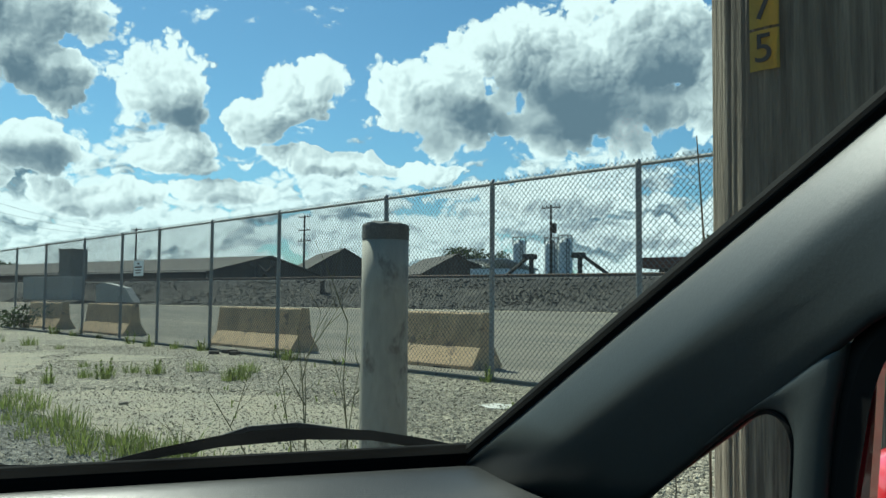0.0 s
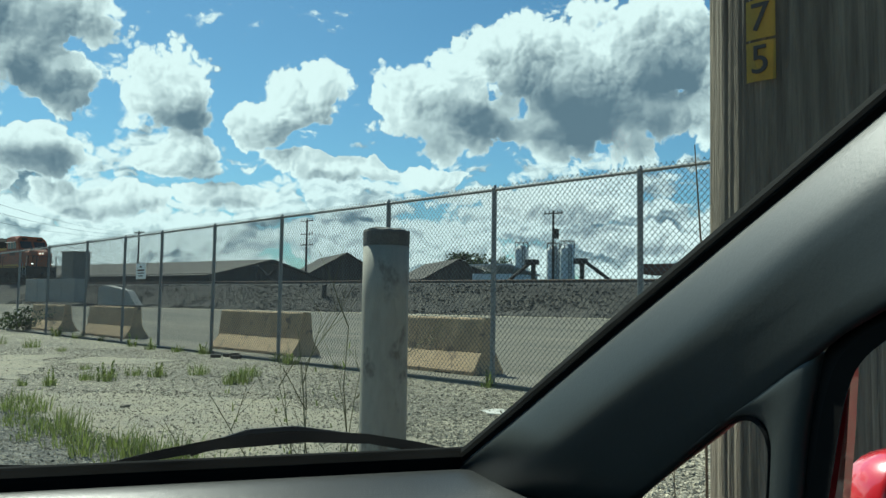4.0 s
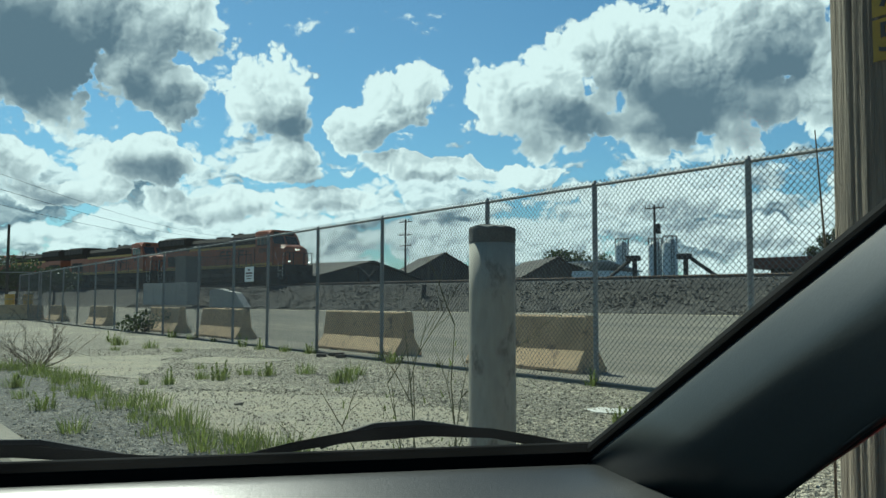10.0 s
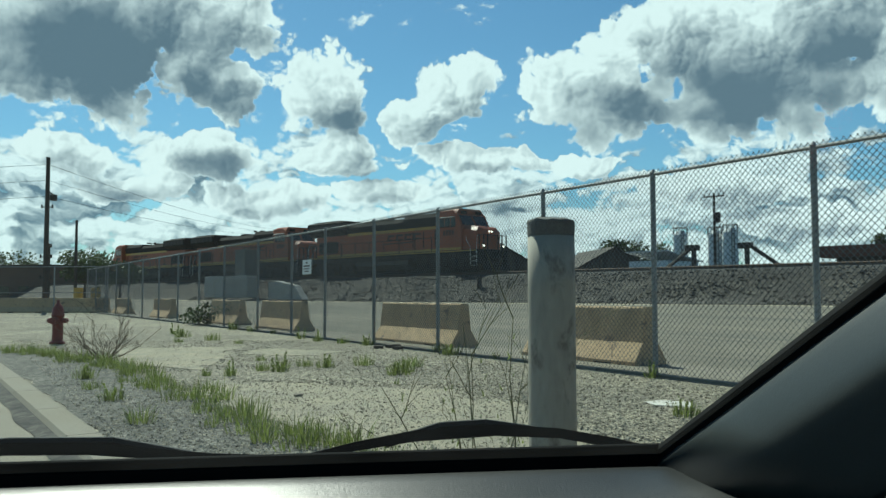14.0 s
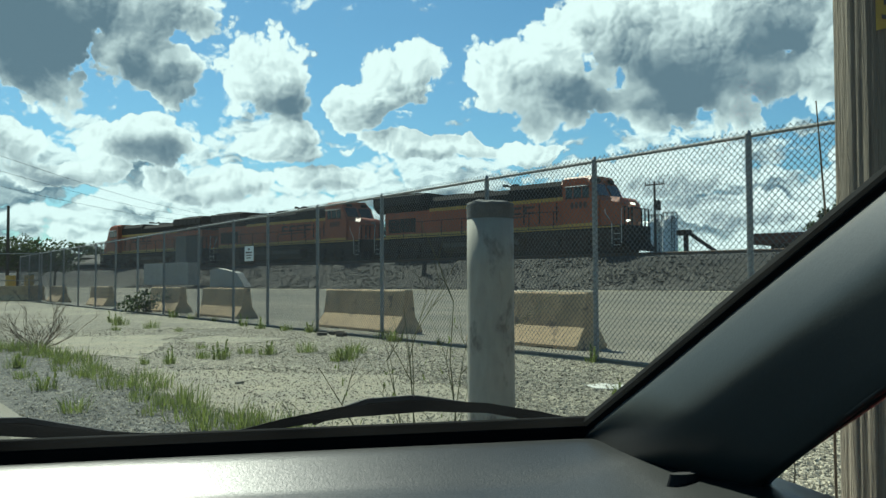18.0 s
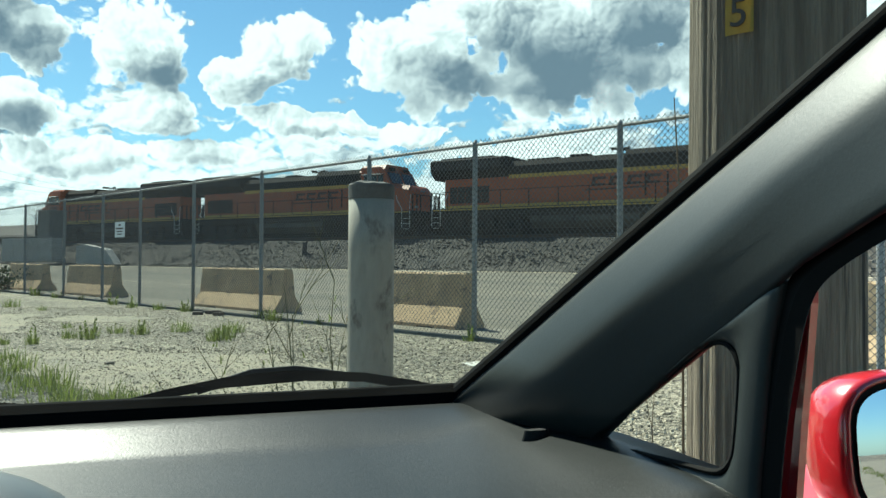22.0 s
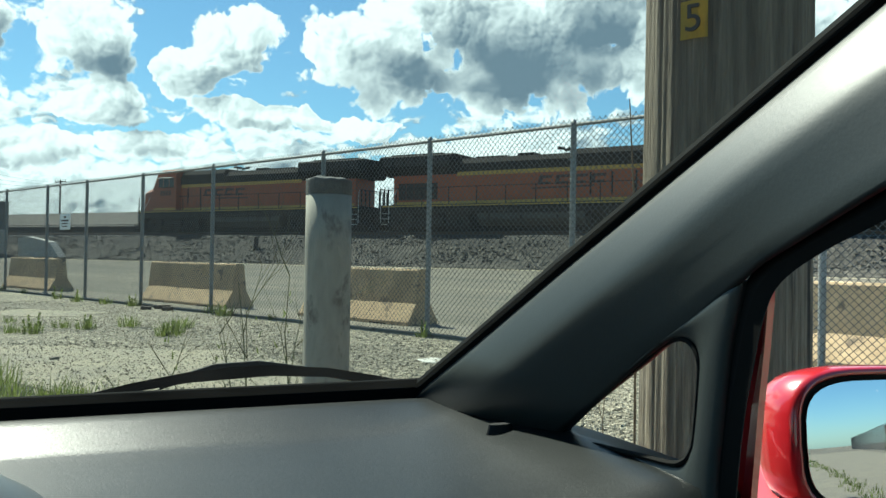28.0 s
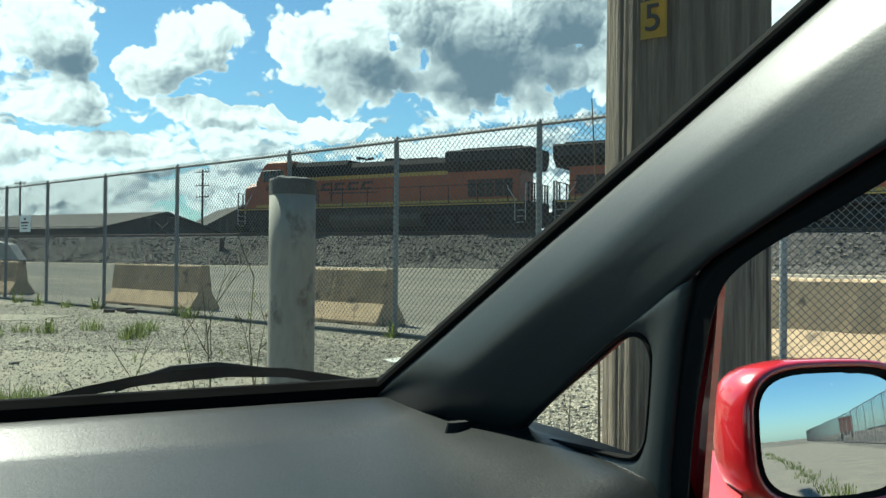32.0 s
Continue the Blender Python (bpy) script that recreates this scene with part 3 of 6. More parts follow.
# ---- jersey barriers ----
def build_barriers():
    foot = [(0.30, 0), (0.30, 0.08), (0.14, 0.33), (-0.14, 0.33), (-0.30, 0.08), (-0.30, 0)]
    stem = [(0.14, 0.331), (0.09, 0.785), (0.075, 0.81), (-0.075, 0.81), (-0.09, 0.785), (-0.14, 0.331)]

    def worn(outline, seed, long):
        bm = bmesh.new()
        rings = []
        for k in range(40):
            y = long * k / 39
            end = 1.0 if 0 < k < 39 else 0.985
            rings.append([(x * end + 0.007 * noise.noise((x * 5, y * 3, z * 5 + seed)) + 0.004 * noise.noise((x * 20, y * 11, z * 14 + seed)), y,
                           z + ((0.008 * noise.noise((x * 5, y * 4, seed)) - 0.02 * max(0, noise.noise((x * 9, y * 6, seed + 4)) - 0.25)) if z > 0.5 else 0)) for x, z in outline])
        loft(bm, rings)
        bmesh.ops.recalc_face_normals(bm, faces=bm.faces)
        return bm

    def barrier(long, label):
        b = thing("jersey_barrier", label, "barrier", None, "barriers beyond the fence")
        part("foot", worn(foot, 2, long), M["barrier"], b, "sloping sunlit foot")
        part("upper_wall", worn(stem, 7, long), M["barrier"], b)
        # two added black blocks: the dark inside a slot, put on as colour
        for y in (long * 0.25, long * 0.75):
            bm = bmesh.new()
            box(bm, (-0.304, y - 0.17, -0.01), (0.304, y + 0.17, 0.05), 0.01)
            part("lifting_slot", bm, M["black"], b, "added black block for the dark of a slot under the foot")
        return b

    turn = math.degrees(math.atan2(-FD.x, FD.y))
    first = barrier(3.05, "tan concrete jersey barrier with chipped faces")
    for k, s in enumerate((12.5, 20.1, 25.2, 34.0, 43.0, 50.5, 0.9, -2.5, -6.0)):
        x, y = fence_xy(s, 0.75)
        m = pose(x, y, ground_z(x, y), 0, 0, turn)
        if k == 0:
            first.matrix_basis = m
        else:
            copy_thing(first, m)
    x, y = fence_xy(7.95, 0.75)
    barrier(2.44, "short tan concrete jersey barrier with flaking paint").matrix_basis = pose(x, y, ground_z(x, y), 0, 0, turn)


build_barriers()


# ---- bollard, utility pole ----
def build_bollard():
    b = thing("bollard", "scuffed grey bollard with a dark worn top", "bollard", pose(0.262, 2.515, 0))

    def ring(z, r):
        return [((r + 0.0012 * noise.noise((math.cos(a) * 3, math.sin(a) * 3, z * 2))) * math.cos(a),
                 (r + 0.0012 * noise.noise((math.cos(a) * 3, math.sin(a) * 3, z * 2))) * math.sin(a),
                 z + (0.006 * noise.noise((math.cos(a) * 2, math.sin(a) * 2, 5)) if z > 1.2 else 0)) for a in [2 * math.pi * i / 48 for i in range(48)]]

    bm = bmesh.new()
    loft(bm, [ring(z, r) for z, r in ((-0.15, 0.073), (0.3, 0.0725), (0.7, 0.0715), (1.0, 0.071), (1.158, 0.0705))])
    part("sleeve", bm, M["sleeve"], b, smooth=True)
    bm = bmesh.new()
    loft(bm, [ring(z, r) for z, r in ((1.158, 0.0712), (1.2, 0.0715), (1.206, 0.069), (1.212, 0.05))])
    part("cap", bm, M["sleeve_dark"], b, "dark weathered concrete top")


def letter(text, size, depth=0.002):
    c = bpy.data.curves.new("digit", "FONT")
    c.body, c.size, c.extrude, c.align_x, c.align_y = text, size, depth, "CENTER", "CENTER"
    ob = bpy.data.objects.new("digit", c)
    scene.collection.objects.link(ob)
    me = bpy.data.meshes.new_from_object(ob.evaluated_get(bpy.context.evaluated_depsgraph_get()))
    bpy.data.objects.remove(ob)
    me.materials.clear()
    me.materials.append(M["ink"])
    return me


POLE = (1.106, 1.672)


def build_pole():
    p = thing("utility_pole", "weathered wooden utility pole with yellow number tags", "utility pole", pose(*POLE, 0))
    bm = bmesh.new()
    rings = []
    rnd = random.Random(11)
    cracks = [(rnd.uniform(0, 2 * math.pi), rnd.uniform(0.006, 0.02), rnd.uniform(0.004, 0.012), rnd.uniform(-1, 8), rnd.uniform(0.4, 2.5)) for _ in range(70)]
    n = 220
    for k in range(56):
        z = -0.3 + (k * 0.06 if k < 40 else 2.4 + (k - 40) * 0.42)
        r0 = 0.195 - 0.006 * z
        ring = []
        for i in range(n):
            a = 2 * math.pi * i / n
            r = r0 + 0.003 * noise.noise((math.cos(a) * 4, math.sin(a) * 4, z * 0.25)) + 0.0035 * noise.noise((math.cos(a) * 22, math.sin(a) * 22, z * 0.5)) + 0.003 * noise.noise((math.cos(a) * 45, math.sin(a) * 45, z * 0.9))
            for ca, w, d, zc, zl in cracks:
                off = (a - ca - 0.02 * math.sin(z * 3 + ca) + math.pi) % (2 * math.pi) - math.pi
                if abs(off) < w and abs(z - zc) < zl:
                    r -= d * (1 - abs(off) / w)
            ring.append((r * math.cos(a), r * math.sin(a), z))
        rings.append(ring)
    loft(bm, rings)
    part("shaft", bm, M["timber"], p, smooth=True)
    # tags on the side that faces the car
    face = math.atan2(0.05 - POLE[1], -0.02 - POLE[0])
    for name, z, ang in (("7", 1.587, face - 0.33), ("5", 1.497, face - 0.33)):
        r = 0.1945
        bm = bmesh.new()
        rows = []
        for q in (-0.16, -0.05, 0.05, 0.16):
            rows.append([(r * math.cos(ang + q), r * math.sin(ang + q), z + dz) for dz in (-0.042, 0.042)])
        loft(bm, rows, closed=False)
        bmesh.ops.solidify(bm, geom=bm.faces[:], thickness=0.002)
        tag = part("number_tag", bm, M["yellow_tag"], p, "yellow plastic tag with a black digit")
        d = new("digit", letter(name, 0.085))
        d.parent = tag
        d.matrix_basis = pose(math.cos(ang) * (r + 0.003), math.sin(ang) * (r + 0.003), z, 90, 0, math.degrees(ang) + 90)
    # wood splinters along the edge
    for k in range(7):
        a = face + (1.45 if k % 2 else -1.45) + rnd.uniform(-0.2, 0.2)
        z = rnd.uniform(0.5, 1.6)
        bm = bmesh.new()
        tube(bm, (0.188 * math.cos(a), 0.188 * math.sin(a), z), (0.198 * math.cos(a), 0.198 * math.sin(a), z + 0.06), 0.004, 0.0006, sides=4)
        part("splinter", bm, M["timber"], p)


build_bollard()
build_pole()


# ---- the parked car the view is taken from ----
HEADING = 10.0


def build_car():
    car = thing("car", "parked red car with a grey interior, seen from inside", "car", pose(0, 0, 0, 0, 0, HEADING))
    up = Vector((0, 0, 1))

    # dashboard: a soft rolled top from the glass down towards the seats
    bm = bmesh.new()
    prof = [(0.822, 0.800), (0.818, 0.808), (0.81, 0.8115), (0.798, 0.8125), (0.785, 0.8123), (0.77, 0.812), (0.755, 0.8115), (0.745, 0.8112), (0.738, 0.811), (0.732, 0.8107), (0.726, 0.8103), (0.718, 0.8095), (0.708, 0.8087), (0.70, 0.808), (0.65, 0.8045), (0.60, 0.801), (0.55, 0.797), (0.50, 0.792),
            (0.45, 0.785), (0.41, 0.773), (0.385, 0.745), (0.37, 0.68), (0.365, 0.55), (0.42, 0.40), (0.84, 0.40)]
    def crease(x):
        return 0.732 - 0.024 * smooth(0.08, 0.30, x)

    rows = []
    for x in (-1.02, -0.9, -0.7, -0.5, -0.35, -0.2, -0.05, 0.1, 0.2, 0.28, 0.34, 0.38, 0.405, 0.43):
        edge = smooth(0.30, 0.42, x)
        rows.append([(x, y - 0.03 * edge * edge * smooth(0.6, 0.8, y) - 0.05 * max(0, -x - 0.3), z + 0.007 * edge * smooth(0.85, 0.7, y) - 0.006 * abs(x) * 0.3 - 0.017 * smooth(0.38, 0.25, x) * min(1, max(0, (0.795 - y) / (0.795 - crease(x)))) * smooth(0.42, 0.60, y) + edge * (0.808 - z) * smooth(0.37, 0.41, y) * smooth(0.66, 0.58, y)) for y, z in prof])
    loft(bm, rows)
    part("dashboard", bm, M["dash"], car, "grainy grey vinyl dashboard top", smooth=True)
    bm = bmesh.new()
    box(bm, (-1.0, 0.824, 0.76), (0.40, 0.834, 0.8300), 0.003)
    part("windshield_frit", bm, M["frit"], car, "black band along the foot of the windshield")
    bm = bmesh.new()
    box(bm, (-1.04, 0.795, 0.70), (0.40, 0.823, 0.796), 0.003)
    part("dash_edge", bm, M["frit"], car, "black edge behind the dashboard")
    bm = bmesh.new()
    box(bm, (-1.05, 0.90, 0.55), (0.50, 1.02, 0.775), 0.01)
    part("cowl", bm, M["black"], car)
    # defroster slot
    bm = bmesh.new()
    tube(bm, (0.363, 0.641, 0.800), (0.363, 0.641, 0.8135), 0.008, 0.006, sides=18)
    bmesh.ops.scale(bm, vec=(2.0, 0.75, 1), space=Matrix.Translation((-0.363, -0.641, 0)), verts=bm.verts)
    part("sensor_cap", bm, M["black"], car, "small dark cap on the dashboard")

    # hood over the instruments
    bm = bmesh.new()
    rings = []
    for k in range(9):
        q = math.pi / 2 * k / 9
        rings.append([(-0.11 + 0.115 * math.cos(q) * math.cos(a), 0.50 + 0.10 * math.cos(q) * math.sin(a), 0.775 + 0.073 * math.sin(q)) for a in [2 * math.pi * i / 40 for i in range(40)]])
    loft(bm, rings)
    bmesh.ops.recalc_face_normals(bm, faces=bm.faces)
    part("instrument_hood", bm, M["hood"], car, "pale grey rounded hood over the instruments", smooth=True)

    # roof pillar: glass edge, inner edge
    glass = [(0.348, 0.856, 0.795), (0.372, 0.722, 0.876), (0.395, 0.587, 0.958), (0.410, 0.503, 1.008), (0.425, 0.420, 1.058), (0.443, 0.318, 1.12), (0.465, 0.19, 1.197), (0.490, 0.05, 1.281)]
    inner = [(0.402, 0.612, 0.800), (0.402, 0.541, 0.846), (0.402, 0.474, 0.893), (0.402, 0.425, 0.922), (0.402, 0.355, 0.968), (0.402, 0.285, 1.002), (0.402, 0.18, 1.050), (0.402, -0.02, 1.135)]
    bm = bmesh.new()
    rings = []
    for k, (g, i) in enumerate(zip(glass, inner)):
        g, i = Vector(g), Vector(i)
        out = Vector((-0.78, -0.42, 0.1))
        ring = []
        for f, b in ((0, 0), (0.04, 0.0045), (0.10, 0.0085), (0.22, 0.0145), (0.34, 0.0200), (0.42, 0.0225), (0.49, 0.0226), (0.58, 0.0195), (0.70, 0.0148), (0.85, 0.0092), (0.96, 0.0055), (1, 0.002)):
            ring.append(g.lerp(i, f) + out * b)
        ring += [i + Vector((0.004, 0.003, 0.003)), g.lerp(i, 0.6) + Vector((0.02, 0.015, 0.005)), g + Vector((0.03, 0.02, 0.0))]
        rings.append(ring)
    loft(bm, rings)
    bmesh.ops.recalc_face_normals(bm, faces=bm.faces)
    part("roof_pillar", bm, M["trim"], car, "grey moulded pillar trim", smooth=True)
    bm = bmesh.new()
    off = Vector((0.004, 0.006, 0.006))
    rings = []
    for p in glass:
        p = Vector(p) + off
        rings.append([p + Vector((0.0085 * math.cos(a), 0, 0.0085 * math.sin(a))) for a in [2 * math.pi * i / 10 for i in range(10)]])
    loft(bm, rings)
    part("pillar_seal", bm, M["rubber"], car, "black rubber glass seal")

    # quarter window: rounded opening in the side
    hole = [(0.600, 0.809), (0.474, 0.893), (0.452, 0.907), (0.436, 0.912), (0.424, 0.909), (0.417, 0.899), (0.416, 0.885), (0.420, 0.845), (0.424, 0.832), (0.433, 0.823),
            (0.447, 0.819), (0.475, 0.817), (0.540, 0.812)]
    rim = [(0.614, 0.797), (0.472, 0.899), (0.444, 0.916), (0.412, 0.936), (0.378, 0.957), (0.377, 0.945), (0.386, 0.908), (0.393, 0.85), (0.3965, 0.82), (0.403, 0.74), (0.44, 0.72),
           (0.50, 0.72), (0.60, 0.75)]

    def rounder(pts, steps=5):
        """A smooth closed curve through the points."""
        n, res = len(pts), []
        for k in range(n):
            p0, p1, p2, p3 = (Vector(pts[(k + i) % n]) for i in (-1, 0, 1, 2))
            for j in range(steps):
                t = j / steps
                res.append(0.5 * ((2 * p1) + (p2 - p0) * t + (2 * p0 - 5 * p1 + 4 * p2 - p3) * t * t + (3 * p1 - p0 - 3 * p2 + p3) * t ** 3))
        return res

    hole = [tuple(p) for p in rounder(hole)]
    rim = rounder(rim)
    bm = bmesh.new()
    rings = [[(0.409, *p) for p in hole]]
    for f, x in ((0, 0.4045), (0.06, 0.4010), (0.18, 0.3990), (0.45, 0.3982), (0.75, 0.3988), (0.93, 0.4005), (1.0, 0.4035)):
        rings.append([(x, *Vector(p).lerp(q, f)) for p, q in zip(hole, rim)])
    rings.append([(0.412, *p) for p in rim])
    loft(bm, rings, caps=False)
    bmesh.ops.recalc_face_normals(bm, faces=bm.faces)
    part("quarter_window_surround", bm, M["trim"], car, "grey moulded panel round the quarter window", smooth=True)
    bm = bmesh.new()
    pipe(bm, [(0.4025, y, z) for y, z in hole + hole[:1]], 0.0022, 6)
    part("quarter_window_seal", bm, M["rubber"], car)
    bm = bmesh.new()
    bm.faces.new([bm.verts.new((0.4045, y, z)) for y, z in hole])
    pane = part("quarter_window_pane", bm, M["quarter_glass"], car)
    pane.visible_shadow = False
    # black seal and red frame of the door
    edge = [(0.410, 0.70), (0.403, 0.80), (0.397, 0.86), (0.388, 0.905), (0.379, 0.940), (0.365, 0.963), (0.332, 0.983), (0.285, 1.003), (0.18, 1.051), (-0.02, 1.136)]
    fine_edge = []
    for k in range(len(edge) - 1):
        p0, p1, p2, p3 = (Vector(edge[max(0, min(len(edge) - 1, k + i))]) for i in (-1, 0, 1, 2))
        for j in range(5):
            t = j / 5
            fine_edge.append(tuple(0.5 * ((2 * p1) + (p2 - p0) * t + (2 * p0 - 5 * p1 + 4 * p2 - p3) * t * t + (3 * p1 - p0 - 3 * p2 + p3) * t ** 3)))
    edge = fine_edge + [edge[-1]]
    bm = bmesh.new()
    loft(bm, [[(0.406, y + 0.004, z), (0.4035, y - 0.008, z - 0.004), (0.405, y - 0.020, z - 0.007), (0.412, y - 0.014, z - 0.006), (0.412, y + 0.004, z)] for y, z in edge])
    bmesh.ops.recalc_face_normals(bm, faces=bm.faces)
    part("door_seal", bm, M["rubber"], car)
    bm = bmesh.new()
    strip = ((0.70, 0.425, 0.400), (0.80, 0.413, 0.393), (0.867, 0.402, 0.387), (0.910, 0.390, 0.382), (0.942, 0.3855, 0.379), (0.957, 0.3815, 0.3795))
    loft(bm, [[(0.429, fore, z), (0.4305, (fore + aft) / 2, z), (0.429, aft, z), (0.437, aft + 0.002, z), (0.437, fore, z)] for z, fore, aft in strip])
    bmesh.ops.recalc_face_normals(bm, faces=bm.faces)
    part("door_frame", bm, M["red"], car, "glossy red door frame edge")
    # door shell below the window, and fender side
    bm = bmesh.new()
    box(bm, (0.405, -1.2, 0.05), (0.47, 0.40, 0.745), 0.01)
    part("door", bm, M["red"], car, "red door")
    bm = bmesh.new()
    box(bm, (0.412, 0.40, 0.05), (0.47, 0.95, 0.765), 0.01)
    part("fender", bm, M["red"], car)
    bm = bmesh.new()
    box(bm, (0.39, 0.40, 0.3), (0.412, 0.90, 0.785), 0.006)
    part("side_trim", bm, M["black"], car)

    # door mirror
    n = Vector((-0.208, -0.971, 0.121)).normalized()
    c = Vector((0.655, 0.467, 0.812))
    across = n.cross(up).normalized()
    if across.x < 0:
        across = -across
    tall = across.cross(n).normalized()
    if tall.z < 0:
        tall = -tall

    def rounded(w, h, r=0.55, steps=36):
        pts = []
        for i in range(steps):
            a = 2 * math.pi * i / steps
            ca, sa = math.cos(a), math.sin(a)
            pts.append((w * math.copysign(abs(ca) ** r, ca), h * math.copysign(abs(sa) ** r, sa)))
        return pts

    bm = bmesh.new()
    rings = []
    for d, k, sh in ((0.006, 0.97, 0), (0.010, 1.02, 0), (0.0, 1.075, 0), (-0.02, 1.10, 0), (-0.045, 1.06, 0), (-0.07, 0.93, 0), (-0.088, 0.72, 0), (-0.096, 0.4, 0)):
        rings.append([c + n * d + across * (x * k) + tall * (y * k * (1.02 if y > 0 else 1.0)) for x, y in rounded(0.088, 0.060)])
    vs = loft(bm, rings, caps=False)
    bm.faces.new(vs[-1])
    bmesh.ops.recalc_face_normals(bm, faces=bm.faces)
    mirror = part("door_mirror", bm, M["red"], car, "glossy red door mirror housing", smooth=True)
    bm = bmesh.new()
    inner_ring = [c + n * 0.004 + across * x + tall * y for x, y in rounded(0.080, 0.053)]
    outer_ring = [c + n * 0.006 + across * (x) + tall * (y) for x, y in rounded(0.0857, 0.0585)]
    loft(bm, [outer_ring, inner_ring], caps=False)
    part("mirror_rim", bm, M["rubber"], mirror, "black rim")
    # slightly domed glass, turned a little in its housing
    aim = Vector((-0.1597, -0.9793, 0.1243)).normalized()
    bm = bmesh.new()
    rings = []
    for k in range(9, 0, -1):
        ring = []
        for x, y in rounded(0.081 * k / 9, 0.054 * k / 9):
            q = across * x + tall * y
            q -= n * q.dot(aim) / n.dot(aim)
            ring.append(c + n * (0.0065 - (x * x + y * y) / 2.2) + q)
        rings.append(ring)
    vs = loft(bm, rings, caps=False)
    mid = bm.verts.new(c + n * 0.0065)
    for i in range(len(vs[-1])):
        bm.faces.new((vs[-1][i], vs[-1][(i + 1) % len(vs[-1])], mid))
    bmesh.ops.recalc_face_normals(bm, faces=bm.faces)
    part("mirror_glass", bm, M["mirror"], mirror, "domed mirror glass", smooth=True)
    bm = bmesh.new()
    loft(bm, [[c + Vector((-0.24, 0.01 + q, -0.105 + 0.02 * s)) for q, s in ((-0.02, -1), (0.05, -1), (0.05, 1), (-0.02, 1))],
              [c + Vector((-0.10, 0.045 + q, -0.085 + 0.02 * s)) for q, s in ((-0.02, -1), (0.06, -1), (0.06, 1), (-0.02, 1))],
              [c + Vector((-0.03, 0.055 + q, -0.05 + 0.02 * s)) for q, s in ((-0.01, -1), (0.06, -1), (0.06, 1), (-0.01, 1))]])
    bmesh.ops.recalc_face_normals(bm, faces=bm.faces)
    part("mirror_arm", bm, M["red"], mirror)

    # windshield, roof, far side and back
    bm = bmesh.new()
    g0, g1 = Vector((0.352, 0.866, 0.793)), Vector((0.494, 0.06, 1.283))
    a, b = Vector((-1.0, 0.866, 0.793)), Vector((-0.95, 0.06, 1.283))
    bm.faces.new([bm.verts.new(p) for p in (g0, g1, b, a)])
    pane = part("windshield", bm, M["windshield"], car, "clear dusty windshield with an added veil of haze")
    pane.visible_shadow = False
    bm = bmesh.new()
    box(bm, (-1.05, -2.2, 1.285), (0.52, 0.06, 1.33), 0.015)
    part("roof", bm, M["roof_cloth"], car, "light headliner")
    bm = bmesh.new()
    box(bm, (-1.08, -2.3, 0.05), (-1.0, 0.9, 0.80), 0.01)
    part("far_door", bm, M["black"], car)
    bm = bmesh.new()
    box(bm, (-1.05, -2.3, 0.05), (0.47, -2.2, 1.33), 0.01)
    part("back_panel", bm, M["black"], car)
    bm = bmesh.new()
    tube(bm, (-0.99, 0.86, 0.79), (-0.95, 0.06, 1.28), 0.03, sides=8)
    part("far_pillar", bm, M["trim"], car)
    bm = bmesh.new()
    box(bm, (-1.05, -2.3, 0.02), (0.47, 0.95, 0.08), 0.005)
    part("floor_pan", bm, M["black"], car)
    bm = bmesh.new()
    box(bm, (-0.25, -1.0, 0.1), (0.35, -0.35, 0.5), 0.05)
    box(bm, (-0.25, -1.1, 0.5), (0.35, -0.95, 1.15), 0.05)
    part("seat", bm, M["trim"], car)

    # wipers lying along the foot of the glass
    for blade, arm in (([(0.0, 0.905, 0.814), (0.05, 0.905, 0.823), (0.11, 0.905, 0.832), (0.20, 0.905, 0.836), (0.27, 0.905, 0.831), (0.33, 0.905, 0.821), (0.385, 0.905, 0.808)],
                        [(0.08, 0.912, 0.822), (0.14, 0.915, 0.839), (0.19, 0.915, 0.841), (0.21, 0.915, 0.838), (0.27, 0.915, 0.828), (0.36, 0.915, 0.81)]),
                       ([(-0.42, 0.905, 0.823), (-0.30, 0.905, 0.829), (-0.22, 0.905, 0.828), (-0.10, 0.905, 0.815), (0.0, 0.905, 0.81)],
                        [(-0.4, 0.912, 0.828), (-0.3, 0.915, 0.834), (-0.2, 0.915, 0.832), (-0.12, 0.915, 0.815)])):
        bm = bmesh.new()
        rings = []
        for i, p in enumerate(blade):
            f = i / (len(blade) - 1)
            h = 0.0025 + 0.0042 * math.sin(math.pi * min(1, f * 1.1)) ** 0.7 if f < 0.91 else 0.004
            x, y, z = p
            rings.append([(x, y - 0.005, z - h), (x, y + 0.005, z - h), (x, y + 0.004, z + h * 0.6), (x, y - 0.002, z + h * 0.8)])
        loft(bm, rings)
        bmesh.ops.recalc_face_normals(bm, faces=bm.faces)
        wiper = part("wiper", bm, M["rubber"], car, "black wiper lying at the foot of the windshield")
        bm = bmesh.new()
        pipe(bm, arm, 0.005, 6)
        part("wiper_arm", bm, M["black"], wiper)
    return car


build_car()


# ---- locomotives ----
LEN = 22.3


